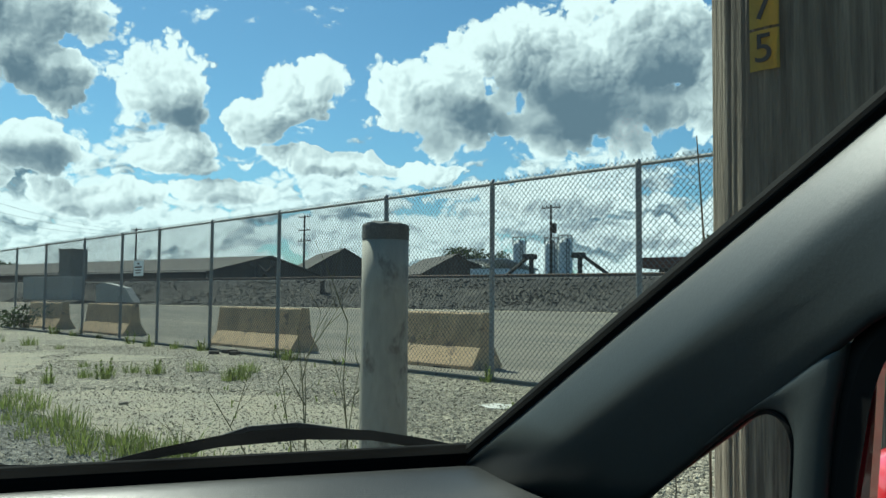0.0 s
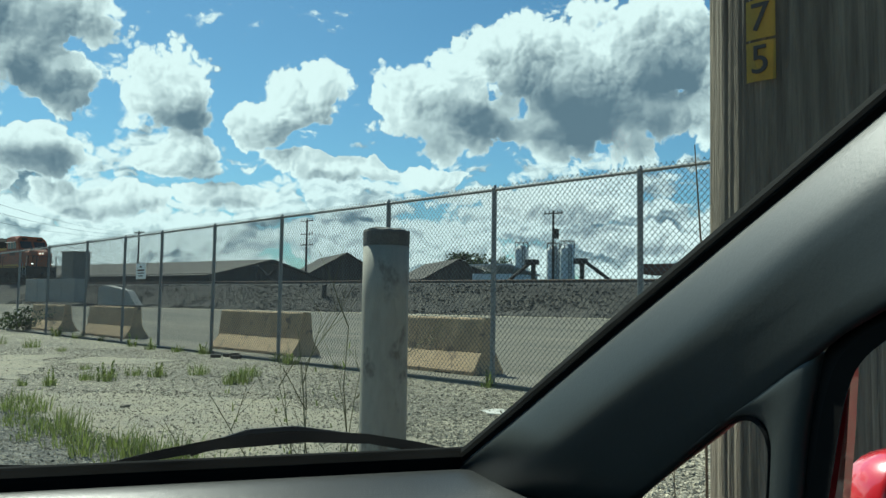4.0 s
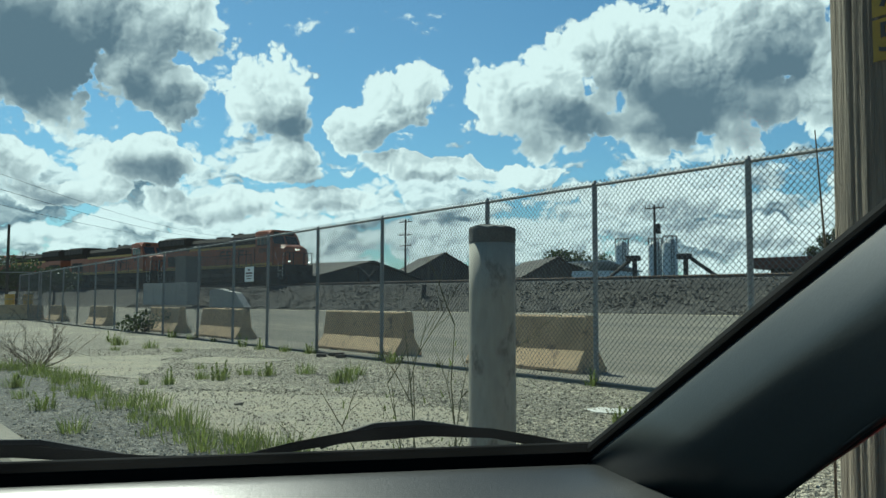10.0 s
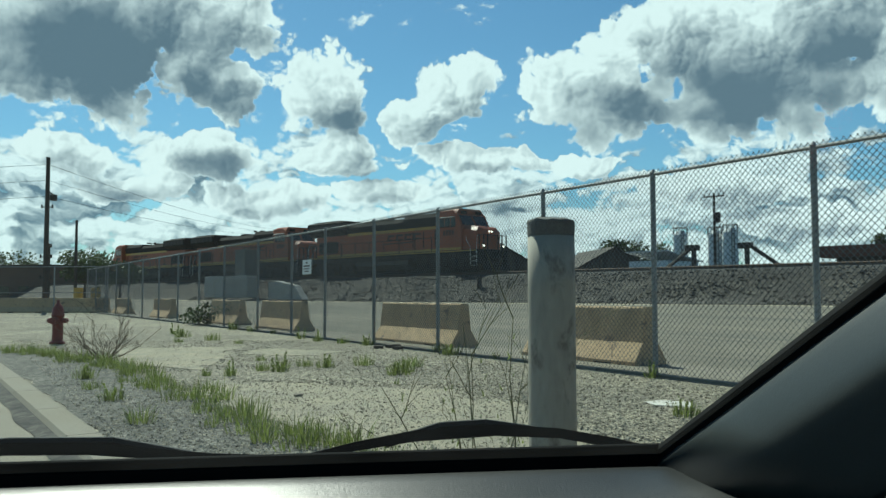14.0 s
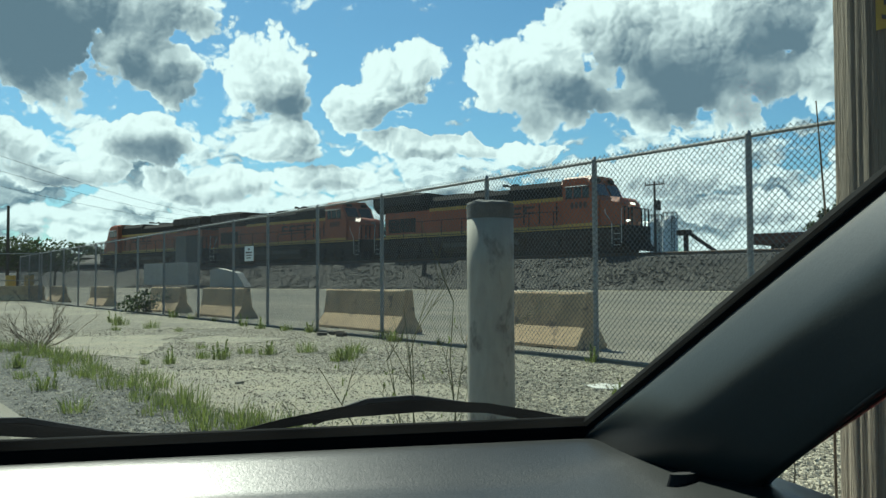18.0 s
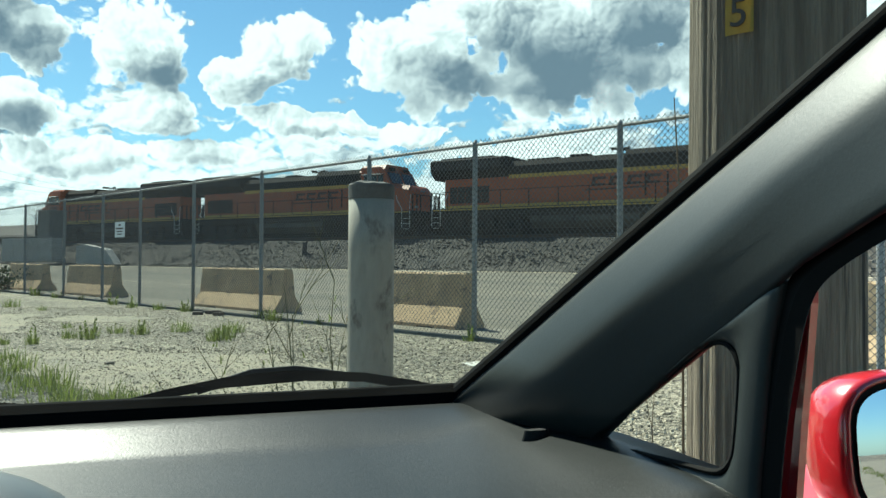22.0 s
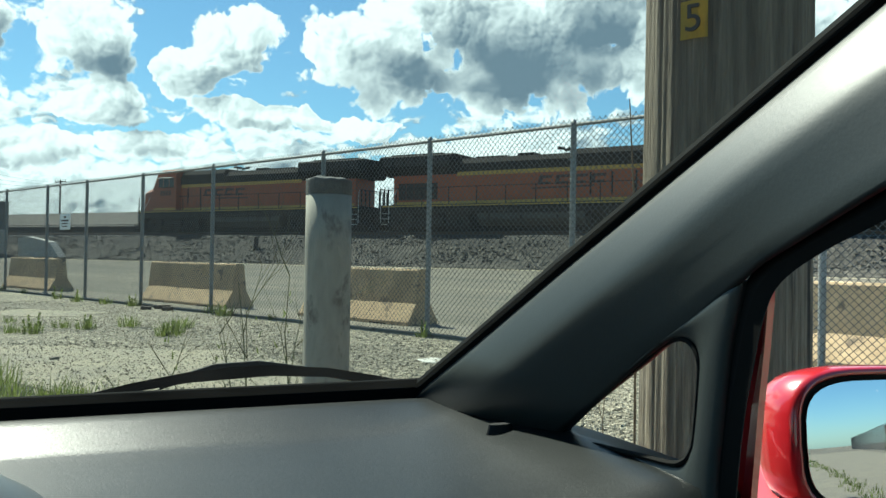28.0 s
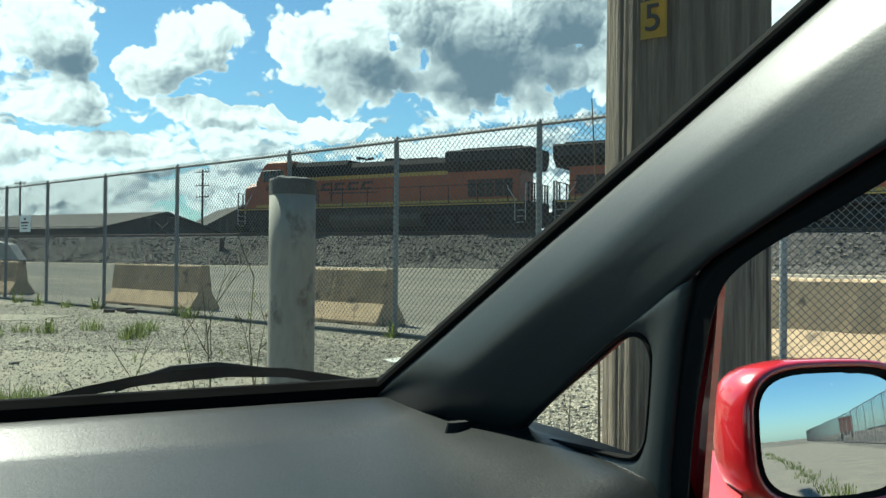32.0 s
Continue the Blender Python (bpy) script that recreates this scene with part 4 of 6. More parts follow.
def build_locomotive():
    """Nose towards +y, rails at z = 0, origin midway between the couplings."""
    loco = thing("locomotive", "orange freight locomotive with a black roof and yellow stripes", "locomotive", group="coupled locomotives")

    def add(name, mat, fill, parent=None, label="", soft=False):
        bm = bmesh.new()
        fill(bm)
        return part(name, bm, M[mat], parent or loco, label, soft)

    sides = (-1, 1)
    add("platform", "loco_black", lambda bm: box(bm, (-1.52, -10.35, 1.38), (1.52, 10.35, 1.62), 0.03), label="black walkway platform")
    for s in sides:
        add("sill_stripe", "yellow", lambda bm: box(bm, (s * 1.527 - 0.006, -10.2, 1.5), (s * 1.527 + 0.006, 10.2, 1.575)))
        add("sill_beam", "loco_dirt", lambda bm: box(bm, (s * 1.38 - 0.08, -9.8, 1.08), (s * 1.38 + 0.08, 9.8, 1.38), 0.02))
    tank = add("fuel_tank", "tank", lambda bm: prism(bm, [(-1.4, 1.36), (-1.42, 0.75), (-1.1, 0.38), (1.1, 0.38), (1.42, 0.75), (1.4, 1.36)], -3.6, 2.9, "y"), label="grey dusty fuel tank")
    for s in sides:
        for y in (-2.9, -0.9, 1.3):
            add("tank_band", "loco_dirt", lambda bm: box(bm, (s * 1.43 - 0.02, y, 0.7), (s * 1.43 + 0.02, y + 0.09, 1.36)), tank)
        add("air_tank", "loco_dirt", lambda bm: tube(bm, (s * 1.3, -3.1, 1.18), (s * 1.3, 2.4, 1.18), 0.17, sides=14), tank, soft=True)
    add("center_sill", "loco_dirt", lambda bm: box(bm, (-0.6, -10.2, 0.06), (0.6, 10.2, 1.4), 0.02))
    for yc in (-6.95, 6.95):
        truck = add("truck", "loco_dirt", lambda bm: (box(bm, (-1.0, yc - 2.3, 0.55), (1.0, yc + 2.3, 0.85), 0.03)), label="grimy three-axle truck")
        for s in sides:
            add("side_frame", "loco_dirt", lambda bm: prism(bm, [(yc - 2.75, 0.50), (yc - 2.6, 0.34), (yc + 2.6, 0.34), (yc + 2.75, 0.50), (yc + 2.7, 0.86), (yc + 1.2, 0.98), (yc + 0.7, 0.84),
                                                                 (yc - 0.7, 0.84), (yc - 1.2, 0.98), (yc - 2.7, 0.86)], s * 1.06, s * 1.22, "x"), truck)
            for dy in (-1.05, 1.05):
                add("spring", "loco_black", lambda bm: tube(bm, (s * 1.24, yc + dy, 0.5), (s * 1.24, yc + dy, 0.98), 0.12, sides=10), truck, soft=True)
            for dy in (-2.05, 0.0, 2.05):
                add("axle_box", "loco_black", lambda bm: box(bm, (s * 1.26 - 0.06, yc + dy - 0.17, 0.40), (s * 1.26 + 0.06, yc + dy + 0.17, 0.72), 0.03), truck)
        for dy in (-2.05, 0.0, 2.05):
            for s in sides:
                add("wheel", "dark_steel", lambda bm: (tube(bm, (s * 0.72, yc + dy, 0.53), (s * 0.86, yc + dy, 0.53), 0.53, sides=28), tube(bm, (s * 0.68, yc + dy, 0.53), (s * 0.72, yc + dy, 0.53), 0.57, sides=28)), truck)
    # ends: pilot, plow, steps, couplers, hoses
    for e in (-1, 1):
        add("pilot", "loco_black", lambda bm: box(bm, (-1.45, min(e * 10.3, e * 10.5), 0.55), (1.45, max(e * 10.3, e * 10.5), 1.62), 0.02))
        add("plow", "loco_black", lambda bm: prism(bm, [(e * 10.5, 0.75), (e * 10.95, 0.14), (e * 10.85, 0.14), (e * 10.4, 0.7)], -1.35, 1.35, "x"))
        add("coupler", "dark_steel", lambda bm: (box(bm, (-0.14, min(e * 10.5, e * 11.1), 0.75), (0.14, max(e * 10.5, e * 11.1), 1.02), 0.03), box(bm, (-0.22, min(e * 10.9, e * 11.15), 0.7), (0.22, max(e * 10.9, e * 11.15), 1.06), 0.05)))
        for s in sides:
            steps = add("steps", "loco_black", lambda bm: [box(bm, (s * 1.3 - 0.22, min(e * 9.75, e * 10.25), z), (s * 1.3 + 0.22, max(e * 9.75, e * 10.25), z + 0.04)) for z in (0.45, 0.78, 1.1)], label="black boarding steps")
            for z in (0.45, 0.78, 1.1):
                add("step_edge", "rail_white", lambda bm: box(bm, (s * 1.525 - 0.008, min(e * 9.78, e * 10.22), z), (s * 1.525 + 0.008, max(e * 9.78, e * 10.22), z + 0.035)), steps)
            for y in (9.68, 10.3):
                add("grab_rail", "rail_white", lambda bm: pipe(bm, [(s * 1.54, e * y, 0.55), (s * 1.54, e * y, 1.75), (s * 1.5, e * (y - (0.45 if y < 10 else 0.0)), 2.35), (s * 1.45, e * (y - (0.5 if y < 10 else 0.0)), 2.62)], 0.021), steps, "white grab rail")
            for x in (0.55, 0.95, 1.4):
                add("end_post", "loco_black", lambda bm: tube(bm, (s * x, e * 10.42, 1.6), (s * x, e * 10.42, 2.66), 0.045, sides=6))
        add("end_rail", "loco_black", lambda bm: pipe(bm, [(-1.4, e * 10.42, 2.64), (1.4, e * 10.42, 2.64)], 0.025))
    # long hood: orange flanks, yellow upper stripe, black roof
    hood = add("hood", "orange", lambda bm: box(bm, (-1.02, -9.7, 1.6), (1.02, 6.3, 3.42), 0.03), label="orange engine hood")
    for s in sides:
        add("upper_stripe", "yellow", lambda bm: box(bm, (s * 1.03 - 0.012, -5.2, 3.30), (s * 1.03 + 0.012, 6.25, 3.52)), hood, "yellow stripe")
        add("lower_stripe", "yellow", lambda bm: box(bm, (s * 1.03 - 0.008, -9.6, 1.64), (s * 1.03 + 0.008, 6.25, 1.82)), hood)
        for k in range(15):
            y = -4.6 + k * 0.72
            add("hood_door", "orange", lambda bm: box(bm, (s * 1.024 - 0.012, y + 0.02, 1.86), (s * 1.024 + 0.012, y + 0.70, 3.24), 0.006), hood)
        for k in range(3):
            y = (3.0, 4.2, 5.5)[k]
            add("vertical_vent", "loco_black", lambda bm: box(bm, (s * 1.036 - 0.012, y, 2.0), (s * 1.036 + 0.012, y + 0.1, 3.2)), hood, "dark slot between hood doors")
        for k in range(5):
            y = -9.3 + k * 0.56
            add("louvre", "loco_dirt", lambda bm: [box(bm, (s * 1.036 - 0.012, y, 1.95 + 0.1 * j), (s * 1.036 + 0.012 + 0.01 * (j % 2), y + 0.52, 2.04 + 0.1 * j)) for j in range(10)] and None, hood, "grimy louvred intake")
        # plain shapes where the lettering is painted
        for k in range(4):
            y = -0.05 + k * 1.02 if s > 0 else 3.9 - k * 1.02
            lean = 0.25 if s > 0 else -0.25
            d = 0.78 if s > 0 else -0.78
            cut = 0.30

            def mark(bm):
                x0, x1 = s * 1.04, s * 1.052
                for lo, hi, w0, w1 in ((2.62, 2.76, 0, 1), (2.96, 3.12, 0, 1), (2.62, 3.12, 0, cut)):
                    f = lambda z, w: (y + d * w + lean * (z - 2.6), z)
                    prism(bm, [f(lo, w0), f(lo, w1), f(hi, w1), f(hi, w0)], x0, x1, "x")
            add("painted_mark", "logo", mark, hood, "dark painted lettering shape")
        add("painted_swoosh", "logo", lambda bm: prism(bm, [(-0.4, 2.46), (3.3, 2.52), (3.2, 2.42), (-0.3, 2.38)], s * 1.04, s * 1.05, "x"), hood)
    add("roof", "loco_black", lambda bm: prism(bm, [(-1.02, 3.42), (-1.02, 4.0), (-0.72, 4.33), (0.72, 4.33), (1.02, 4.0), (1.02, 3.42)], -5.3, 1.9, "y"), hood, "black hood roof")
    add("blower_housing", "loco_black", lambda bm: prism(bm, [(-1.06, 3.52), (-1.06, 4.2), (-0.8, 4.52), (0.8, 4.52), (1.06, 4.2), (1.06, 3.52)], 1.9, 6.3, "y"), hood, "black raised housing behind the cab")
    add("exhaust_stack", "loco_black", lambda bm: box(bm, (-0.45, -1.6, 4.3), (0.45, -0.5, 4.52), 0.04), hood)
    add("roof_hatch", "loco_black", lambda bm: (box(bm, (-0.6, -4.2, 4.32), (0.6, -2.2, 4.42), 0.02)), hood)

    def horn(bm):
        tube(bm, (0, 1.2, 4.3), (0, 1.2, 4.6), 0.03)
        box(bm, (-0.35, 1.1, 4.58), (0.35, 1.3, 4.64))
        for x, d in ((-0.3, 0.4), (0, 0.45), (0.3, -0.4)):
            tube(bm, (x, 1.25, 4.68), (x, 1.25 + d, 4.68), 0.04, 0.1, sides=10)
    add("horn", "loco_black", horn, hood, "air horn cluster")
    # radiator section with overhanging wings
    add("radiator", "loco_black", lambda bm: prism(bm, [(-1.02, 3.42), (-1.5, 3.85), (-1.52, 4.5), (-1.3, 4.62), (1.3, 4.62), (1.52, 4.5), (1.5, 3.85), (1.02, 3.42)], -10.45, -5.3, "y"), hood, "black flared radiator section")
    add("radiator_top", "loco_black", lambda bm: box(bm, (-1.1, -9.9, 4.62), (1.1, -6.2, 4.72), 0.03), hood)
    for s in sides:
        add("radiator_screen", "dark_steel", lambda bm: [box(bm, (s * 1.53 - 0.015, -10.2 + k * 0.8, 3.95), (s * 1.53 + 0.015, -9.5 + k * 0.8, 4.42), 0.01) for k in range(6)] and None, hood)
    # cab
    cab = add("cab", "orange", lambda bm: prism(bm, [(6.3, 1.6), (8.75, 1.6), (8.75, 3.3), (8.25, 4.22), (7.9, 4.5), (6.3, 4.5)], -1.5, 1.5, "x"), label="orange cab")
    add("cab_roof", "orange", lambda bm: prism(bm, [(-1.52, 4.2), (-1.1, 4.66), (1.1, 4.66), (1.52, 4.2), (1.4, 4.12), (-1.4, 4.12)], 6.2, 8.15, "y"), cab, "sunlit cab roof")
    for s in sides:
        for y0, y1 in ((6.55, 7.0), (7.08, 7.62), (7.70, 8.15)):
            w = add("cab_side_window", "pane", lambda bm: box(bm, (s * 1.505 - 0.012, y0, 3.36), (s * 1.505 + 0.012, y1, 3.95), 0.01), cab, "dark cab window")
            add("window_frame", "loco_black", lambda bm: (box(bm, (s * 1.51 - 0.02, y0 - 0.04, 3.30), (s * 1.51 + 0.02, y1 + 0.04, 3.35)), box(bm, (s * 1.51 - 0.02, y0 - 0.04, 3.96), (s * 1.51 + 0.02, y1 + 0.04, 4.0))), w)
        add("sun_visor", "rail_white", lambda bm: prism(bm, [(s * 1.5, 4.06), (s * 1.86, 3.98), (s * 1.86, 3.96), (s * 1.5, 4.03)], 6.6, 8.1, "y"), cab, "pale window visor")
        add("windscreen", "pane", lambda bm: prism(bm, [(8.70, 3.42), (8.315, 4.13), (8.335, 4.15), (8.725, 3.44)], min(s * 0.12, s * 1.28), max(s * 0.12, s * 1.28), "x"), cab, "slanted dark windscreen")
        for k in range(4):
            y = 7.98 - k * 0.3 if s > 0 else 7.05 + k * 0.3
            add("number_bar", "logo", lambda bm: box(bm, (s * 1.505 - 0.01, min(y, y - 0.2), 2.72), (s * 1.505 + 0.01, max(y, y - 0.2), 3.08)), cab, "painted road number as a plain bar")
        add("cab_stripe", "yellow", lambda bm: box(bm, (s * 1.506 - 0.006, 6.32, 1.64), (s * 1.506 + 0.006, 8.74, 1.82)), cab)
    # nose
    nose = add("nose", "orange", lambda bm: loft(bm, [[(-1.32, 8.75, 1.6), (1.32, 8.75, 1.6), (1.32, 8.75, 3.12), (1.0, 8.75, 3.42), (-1.0, 8.75, 3.42), (-1.32, 8.75, 3.12)],
                                                      [(-1.24, 10.0, 1.6), (1.24, 10.0, 1.6), (1.22, 9.97, 2.95), (0.88, 9.85, 3.25), (-0.88, 9.85, 3.25), (-1.22, 9.97, 2.95)],
                                                      [(-0.85, 10.27, 1.6), (0.85, 10.27, 1.6), (0.8, 10.2, 2.85), (0.6, 10.05, 3.1), (-0.6, 10.05, 3.1), (-0.8, 10.2, 2.85)]]), label="orange wide nose")
    add("nose_door", "orange", lambda bm: box(bm, (-0.35, 10.15, 1.7), (0.35, 10.29, 2.7), 0.02), nose)
    add("headlight", "headlight", lambda bm: [tube(bm, (x, 10.1, 2.92), (x, 10.24, 2.9), 0.055, sides=14) for x in (-0.12, 0.12)] and None, nose, "lit twin headlight")
    for s in sides:
        add("ditch_light", "headlight", lambda bm: tube(bm, (s * 1.0, 10.35, 1.86), (s * 1.0, 10.56, 1.86), 0.055, sides=14), nose, "lit ditch light")
        add("number_board", "loco_black", lambda bm: box(bm, (s * 0.75 - 0.25, 8.2, 4.25), (s * 0.75 + 0.25, 8.35, 4.48), 0.02), cab)
    # walkway handrails
    for s in sides:
        for k in range(9):
            y = -9.2 + k * 1.85
            add("handrail_post", "loco_black", lambda bm: tube(bm, (s * 1.46, y, 1.6), (s * 1.46, y, 2.62), 0.028, sides=6))
        add("handrail", "loco_black", lambda bm: pipe(bm, [(s * 1.46, -9.6, 2.62), (s * 1.46, 6.0, 2.62)], 0.022))
        add("kick_pipe", "loco_dirt", lambda bm: pipe(bm, [(s * 1.53, -8.5, 1.22), (s * 1.53, 8.0, 1.22)], 0.018))
    return loco


lead = build_locomotive()
second = copy_thing(lead, Matrix.Identity(4))
third = copy_thing(lead, Matrix.Identity(4))
for loco in (second, third):
    # only the leading engine runs with its lamps lit
    for ob in loco.children_recursive:
        if ob.name.split(".")[0] in ("headlight", "ditch_light"):
            ob.data = ob.data.copy()
            ob.data.materials[0] = M["lens_off"]
            ob["label"] = "unlit lamp"
tagged(lead, "leading orange locomotive with lit headlights and yellow stripes")
tagged(second, "second orange locomotive with a black roof and yellow stripes")
tagged(third, "rear-facing orange locomotive coupled last in the train")


# ---- tracks ----
def build_track(v, z, name="railway_track"):
    tr = thing(name, "rusty rails on dark wooden sleepers in ballast", "railway track", group="yard tracks", kind="structure")
    for s in (-0.75, 0.75):
        a, b = track_xy(-320, v + s), track_xy(160, v + s)
        bm = bmesh.new()
        tube(bm, (*a, z - 0.03), (*b, z - 0.03), 0.06, sides=6)
        tube(bm, (*a, z - 0.14), (*b, z - 0.14), 0.075, sides=4)
        part("rail", bm, M["rail"], tr)
    bm = bmesh.new()
    verts, faces = [], []
    for k in range(300):
        u = -130 + k * 0.62
        j = 0.05 * math.sin(k * 12.9)
        c0 = [track_xy(u + du, v + dv + j) for du, dv in ((-0.11, -1.3), (0.11, -1.3), (0.11, 1.3), (-0.11, 1.3))]
        n = len(verts)
        verts += [(x, y, z - 0.34) for x, y in c0] + [(x, y, z - 0.17) for x, y in c0]
        faces += [(n + 4, n + 5, n + 6, n + 7), (n, n + 1, n + 5, n + 4), (n + 1, n + 2, n + 6, n + 5), (n + 2, n + 3, n + 7, n + 6), (n + 3, n, n + 4, n + 7)]
    me = bpy.data.meshes.new("sleepers")
    me.from_pydata(verts, [], faces)
    me.materials.append(M["tie"])
    ob = new("sleepers", me)
    ob.parent = tr
    ob["kind"] = "stuff"


for v in (0.0, 6.5, 12.0):
    build_track(v, RAIL_Z - (0.0 if v == 0 else 0.1))


# ---- lot: slabs, kerb, stones ----
def sheet(name, outline, z, mat, label, category, rough=0.1, step=0.25, thick=0.02, kind="structure"):
    """A worn flat patch with a ragged rim."""
    pts = []
    for k, a in enumerate(outline):
        a, b = Vector(a), Vector(outline[(k + 1) % len(outline)])
        n = max(1, int((b - a).length / step))
        for i in range(n):
            p = a.lerp(b, i / n)
            w = Vector((noise.noise((p.x * 2.1, p.y * 2.1, 1)), noise.noise((p.x * 2.1, p.y * 2.1, 7)))) * rough
            w += Vector((noise.noise((p.x * 9, p.y * 9, 3)), noise.noise((p.x * 9, p.y * 9, 8)))) * rough * 0.4
            pts.append(p + w)
    bm = bmesh.new()
    top = [bm.verts.new((p.x, p.y, z)) for p in pts]
    low = [bm.verts.new((p.x, p.y, z - thick)) for p in pts]
    bm.faces.new(top)
    for i in range(len(pts)):
        j = (i + 1) % len(pts)
        bm.faces.new((top[i], low[i], low[j], top[j]))
    bmesh.ops.recalc_face_normals(bm, faces=bm.faces)
    ob = part(name, bm, mat)
    return tagged(ob, label, category, kind=kind)


M["slab"] = material("worn_slab", (0.35, 0.30, 0.205), 0.95, tint=(0.225, 0.204, 0.155), scale=1.4, fine=30, amount=0.9, bump=0.6, bump_scale=50)
M["chalk"] = material("chalk", (0.62, 0.60, 0.54), 0.95, tint=(0.42, 0.39, 0.33), scale=5, fine=30, amount=0.7)
M["grey_gravel"] = material("grey_gravel", (0.135, 0.126, 0.105), 0.95, tint=(0.065, 0.06, 0.05), scale=0.6, fine=26, amount=1.0, bump=1.0, bump_scale=34)
grit(M["grey_gravel"], 26, 0.3, 1.8)
M["kerb"] = material("kerb_concrete", (0.18, 0.153, 0.11), 0.9, tint=(0.21, 0.19, 0.15), scale=1.5, fine=20, amount=0.7, bump=0.3, bump_scale=30)
M["blade"] = material("grass_blade", (0.135, 0.18, 0.038), 0.6, tint=(0.17, 0.175, 0.055), scale=6, amount=0.5, spread=0.4, island=True, clear=0.5)
M["dry"] = material("dry_stem", (0.17, 0.125, 0.08), 0.9, tint=(0.11, 0.08, 0.05), scale=9, amount=0.6)
M["green_stem"] = material("green_stem", (0.10, 0.115, 0.04), 0.8, tint=(0.13, 0.09, 0.045), scale=9, amount=0.7)
M["leaf"] = material("leaf", (0.05, 0.075, 0.022), 0.6, tint=(0.03, 0.045, 0.015), scale=3, amount=0.6, spread=0.4, island=True, clear=0.3)
M["bark"] = material("bark", (0.09, 0.075, 0.06), 0.95, scale=3, amount=0.6)
M["pebble"] = material("pebbles", (0.30, 0.264, 0.19), 0.9, tint=(0.14, 0.124, 0.094), scale=6, amount=0.5, spread=0.8, island=True)
M["hydrant"] = material("hydrant_red", (0.20, 0.026, 0.02), 0.55, tint=(0.11, 0.018, 0.014), scale=8, amount=0.6)
M["sign"] = material("sign_white", (0.75, 0.76, 0.74), 0.5, tint=(0.62, 0.62, 0.6), scale=6, amount=0.4)
M["old_roof"] = material("old_roofing", (0.085, 0.07, 0.055), 0.9, tint=(0.045, 0.038, 0.03), scale=0.15, fine=1.4, amount=0.8, stretch=(1, 1, 1))
M["old_wall"] = material("old_boards", (0.13, 0.105, 0.085), 0.9, tint=(0.06, 0.05, 0.043), scale=0.5, fine=3, amount=0.8, stretch=(1, 1, 0.12), spread=0.3)
M["cabinet"] = material("cabinet_metal", (0.19, 0.185, 0.165), 0.7, 0.0, tint=(0.12, 0.117, 0.105), scale=1.5, amount=0.6)
M["silo"] = material("silo_paint", (0.86, 0.86, 0.84), 0.6, tint=(0.55, 0.54, 0.51), scale=0.6, amount=0.5)
M["brick"] = material("brick_far", (0.16, 0.10, 0.075), 0.9, tint=(0.10, 0.07, 0.055), scale=0.5, amount=0.6)
M["wagon"] = material("wagon_rust", (0.15, 0.06, 0.04), 0.85, tint=(0.09, 0.045, 0.035), scale=0.6, amount=0.6)
M["creosote"] = material("creosote_pole", (0.055, 0.045, 0.038), 0.95, scale=2, amount=0.5)

grit(M["slab"], 60, 0.84, 1.14)
sheet("slab_1", [(-3.2, 9.4), (-0.6, 8.75), (0.55, 7.2), (0.9, 5.6), (0.6, 4.2), (-0.2, 4.3), (-0.9, 5.6), (-2.1, 7.3)], 0.005, M["slab"], "worn pale pavement slab strewn with grit", "pavement", 0.3)
sheet("slab_2", [(-6.3, 14.9), (-4.3, 15.4), (-3.9, 13.4), (-3.4, 10.6), (-4.6, 11.4), (-5.6, 12.7)], 0.005, M["slab"], "worn pale pavement slab strewn with grit", "pavement", 0.3)
sheet("slab_3", [(-3.7, 14.9), (-2.2, 14.2), (-2.4, 13.2), (-3.8, 13.4)], 0.005, M["slab"], "worn pale pavement slab strewn with grit", "pavement", 0.25)
sheet("gravel_bed", [(-9.3, 15.35), (-7.9, 14.2), (-6.1, 12.5), (-4.6, 10.8), (-3.4, 9.0), (-2.4, 7.6), (-1.45, 6.15), (-0.85, 5.3), (-0.2, 4.35), (0.1, 3.4), (-0.73, 3.15)], 0.004, M["grey_gravel"], "darker grey gravel between kerb and grass", "gravel", 0.12)
sheet("pale_patch", [(1.62, 7.35), (1.95, 7.25), (2.02, 7.5), (1.8, 7.72), (1.58, 7.6)], 0.006, M["chalk"], "chalky pale patch on the gravel", "patch", 0.05, 0.08, 0.01)
# concrete footing along the fence
bm = bmesh.new()
for k, s in enumerate(range(-40, 60, 2)):
    rows = []
    for ss in (s, s + 1.985):
        a, b = fence_xy(ss, -0.16 + 0.02 * math.sin(k * 3.1)), fence_xy(ss, 1.15)
        rows.append([(*a, -0.05), (*a, 0.028), (*b, 0.03), (*b, -0.05)])
    loft(bm, rows)
bmesh.ops.recalc_face_normals(bm, faces=bm.faces)
tagged(part("fence_footing", bm, M["kerb"]), "pale concrete strip below the fence", "kerb", kind="structure")


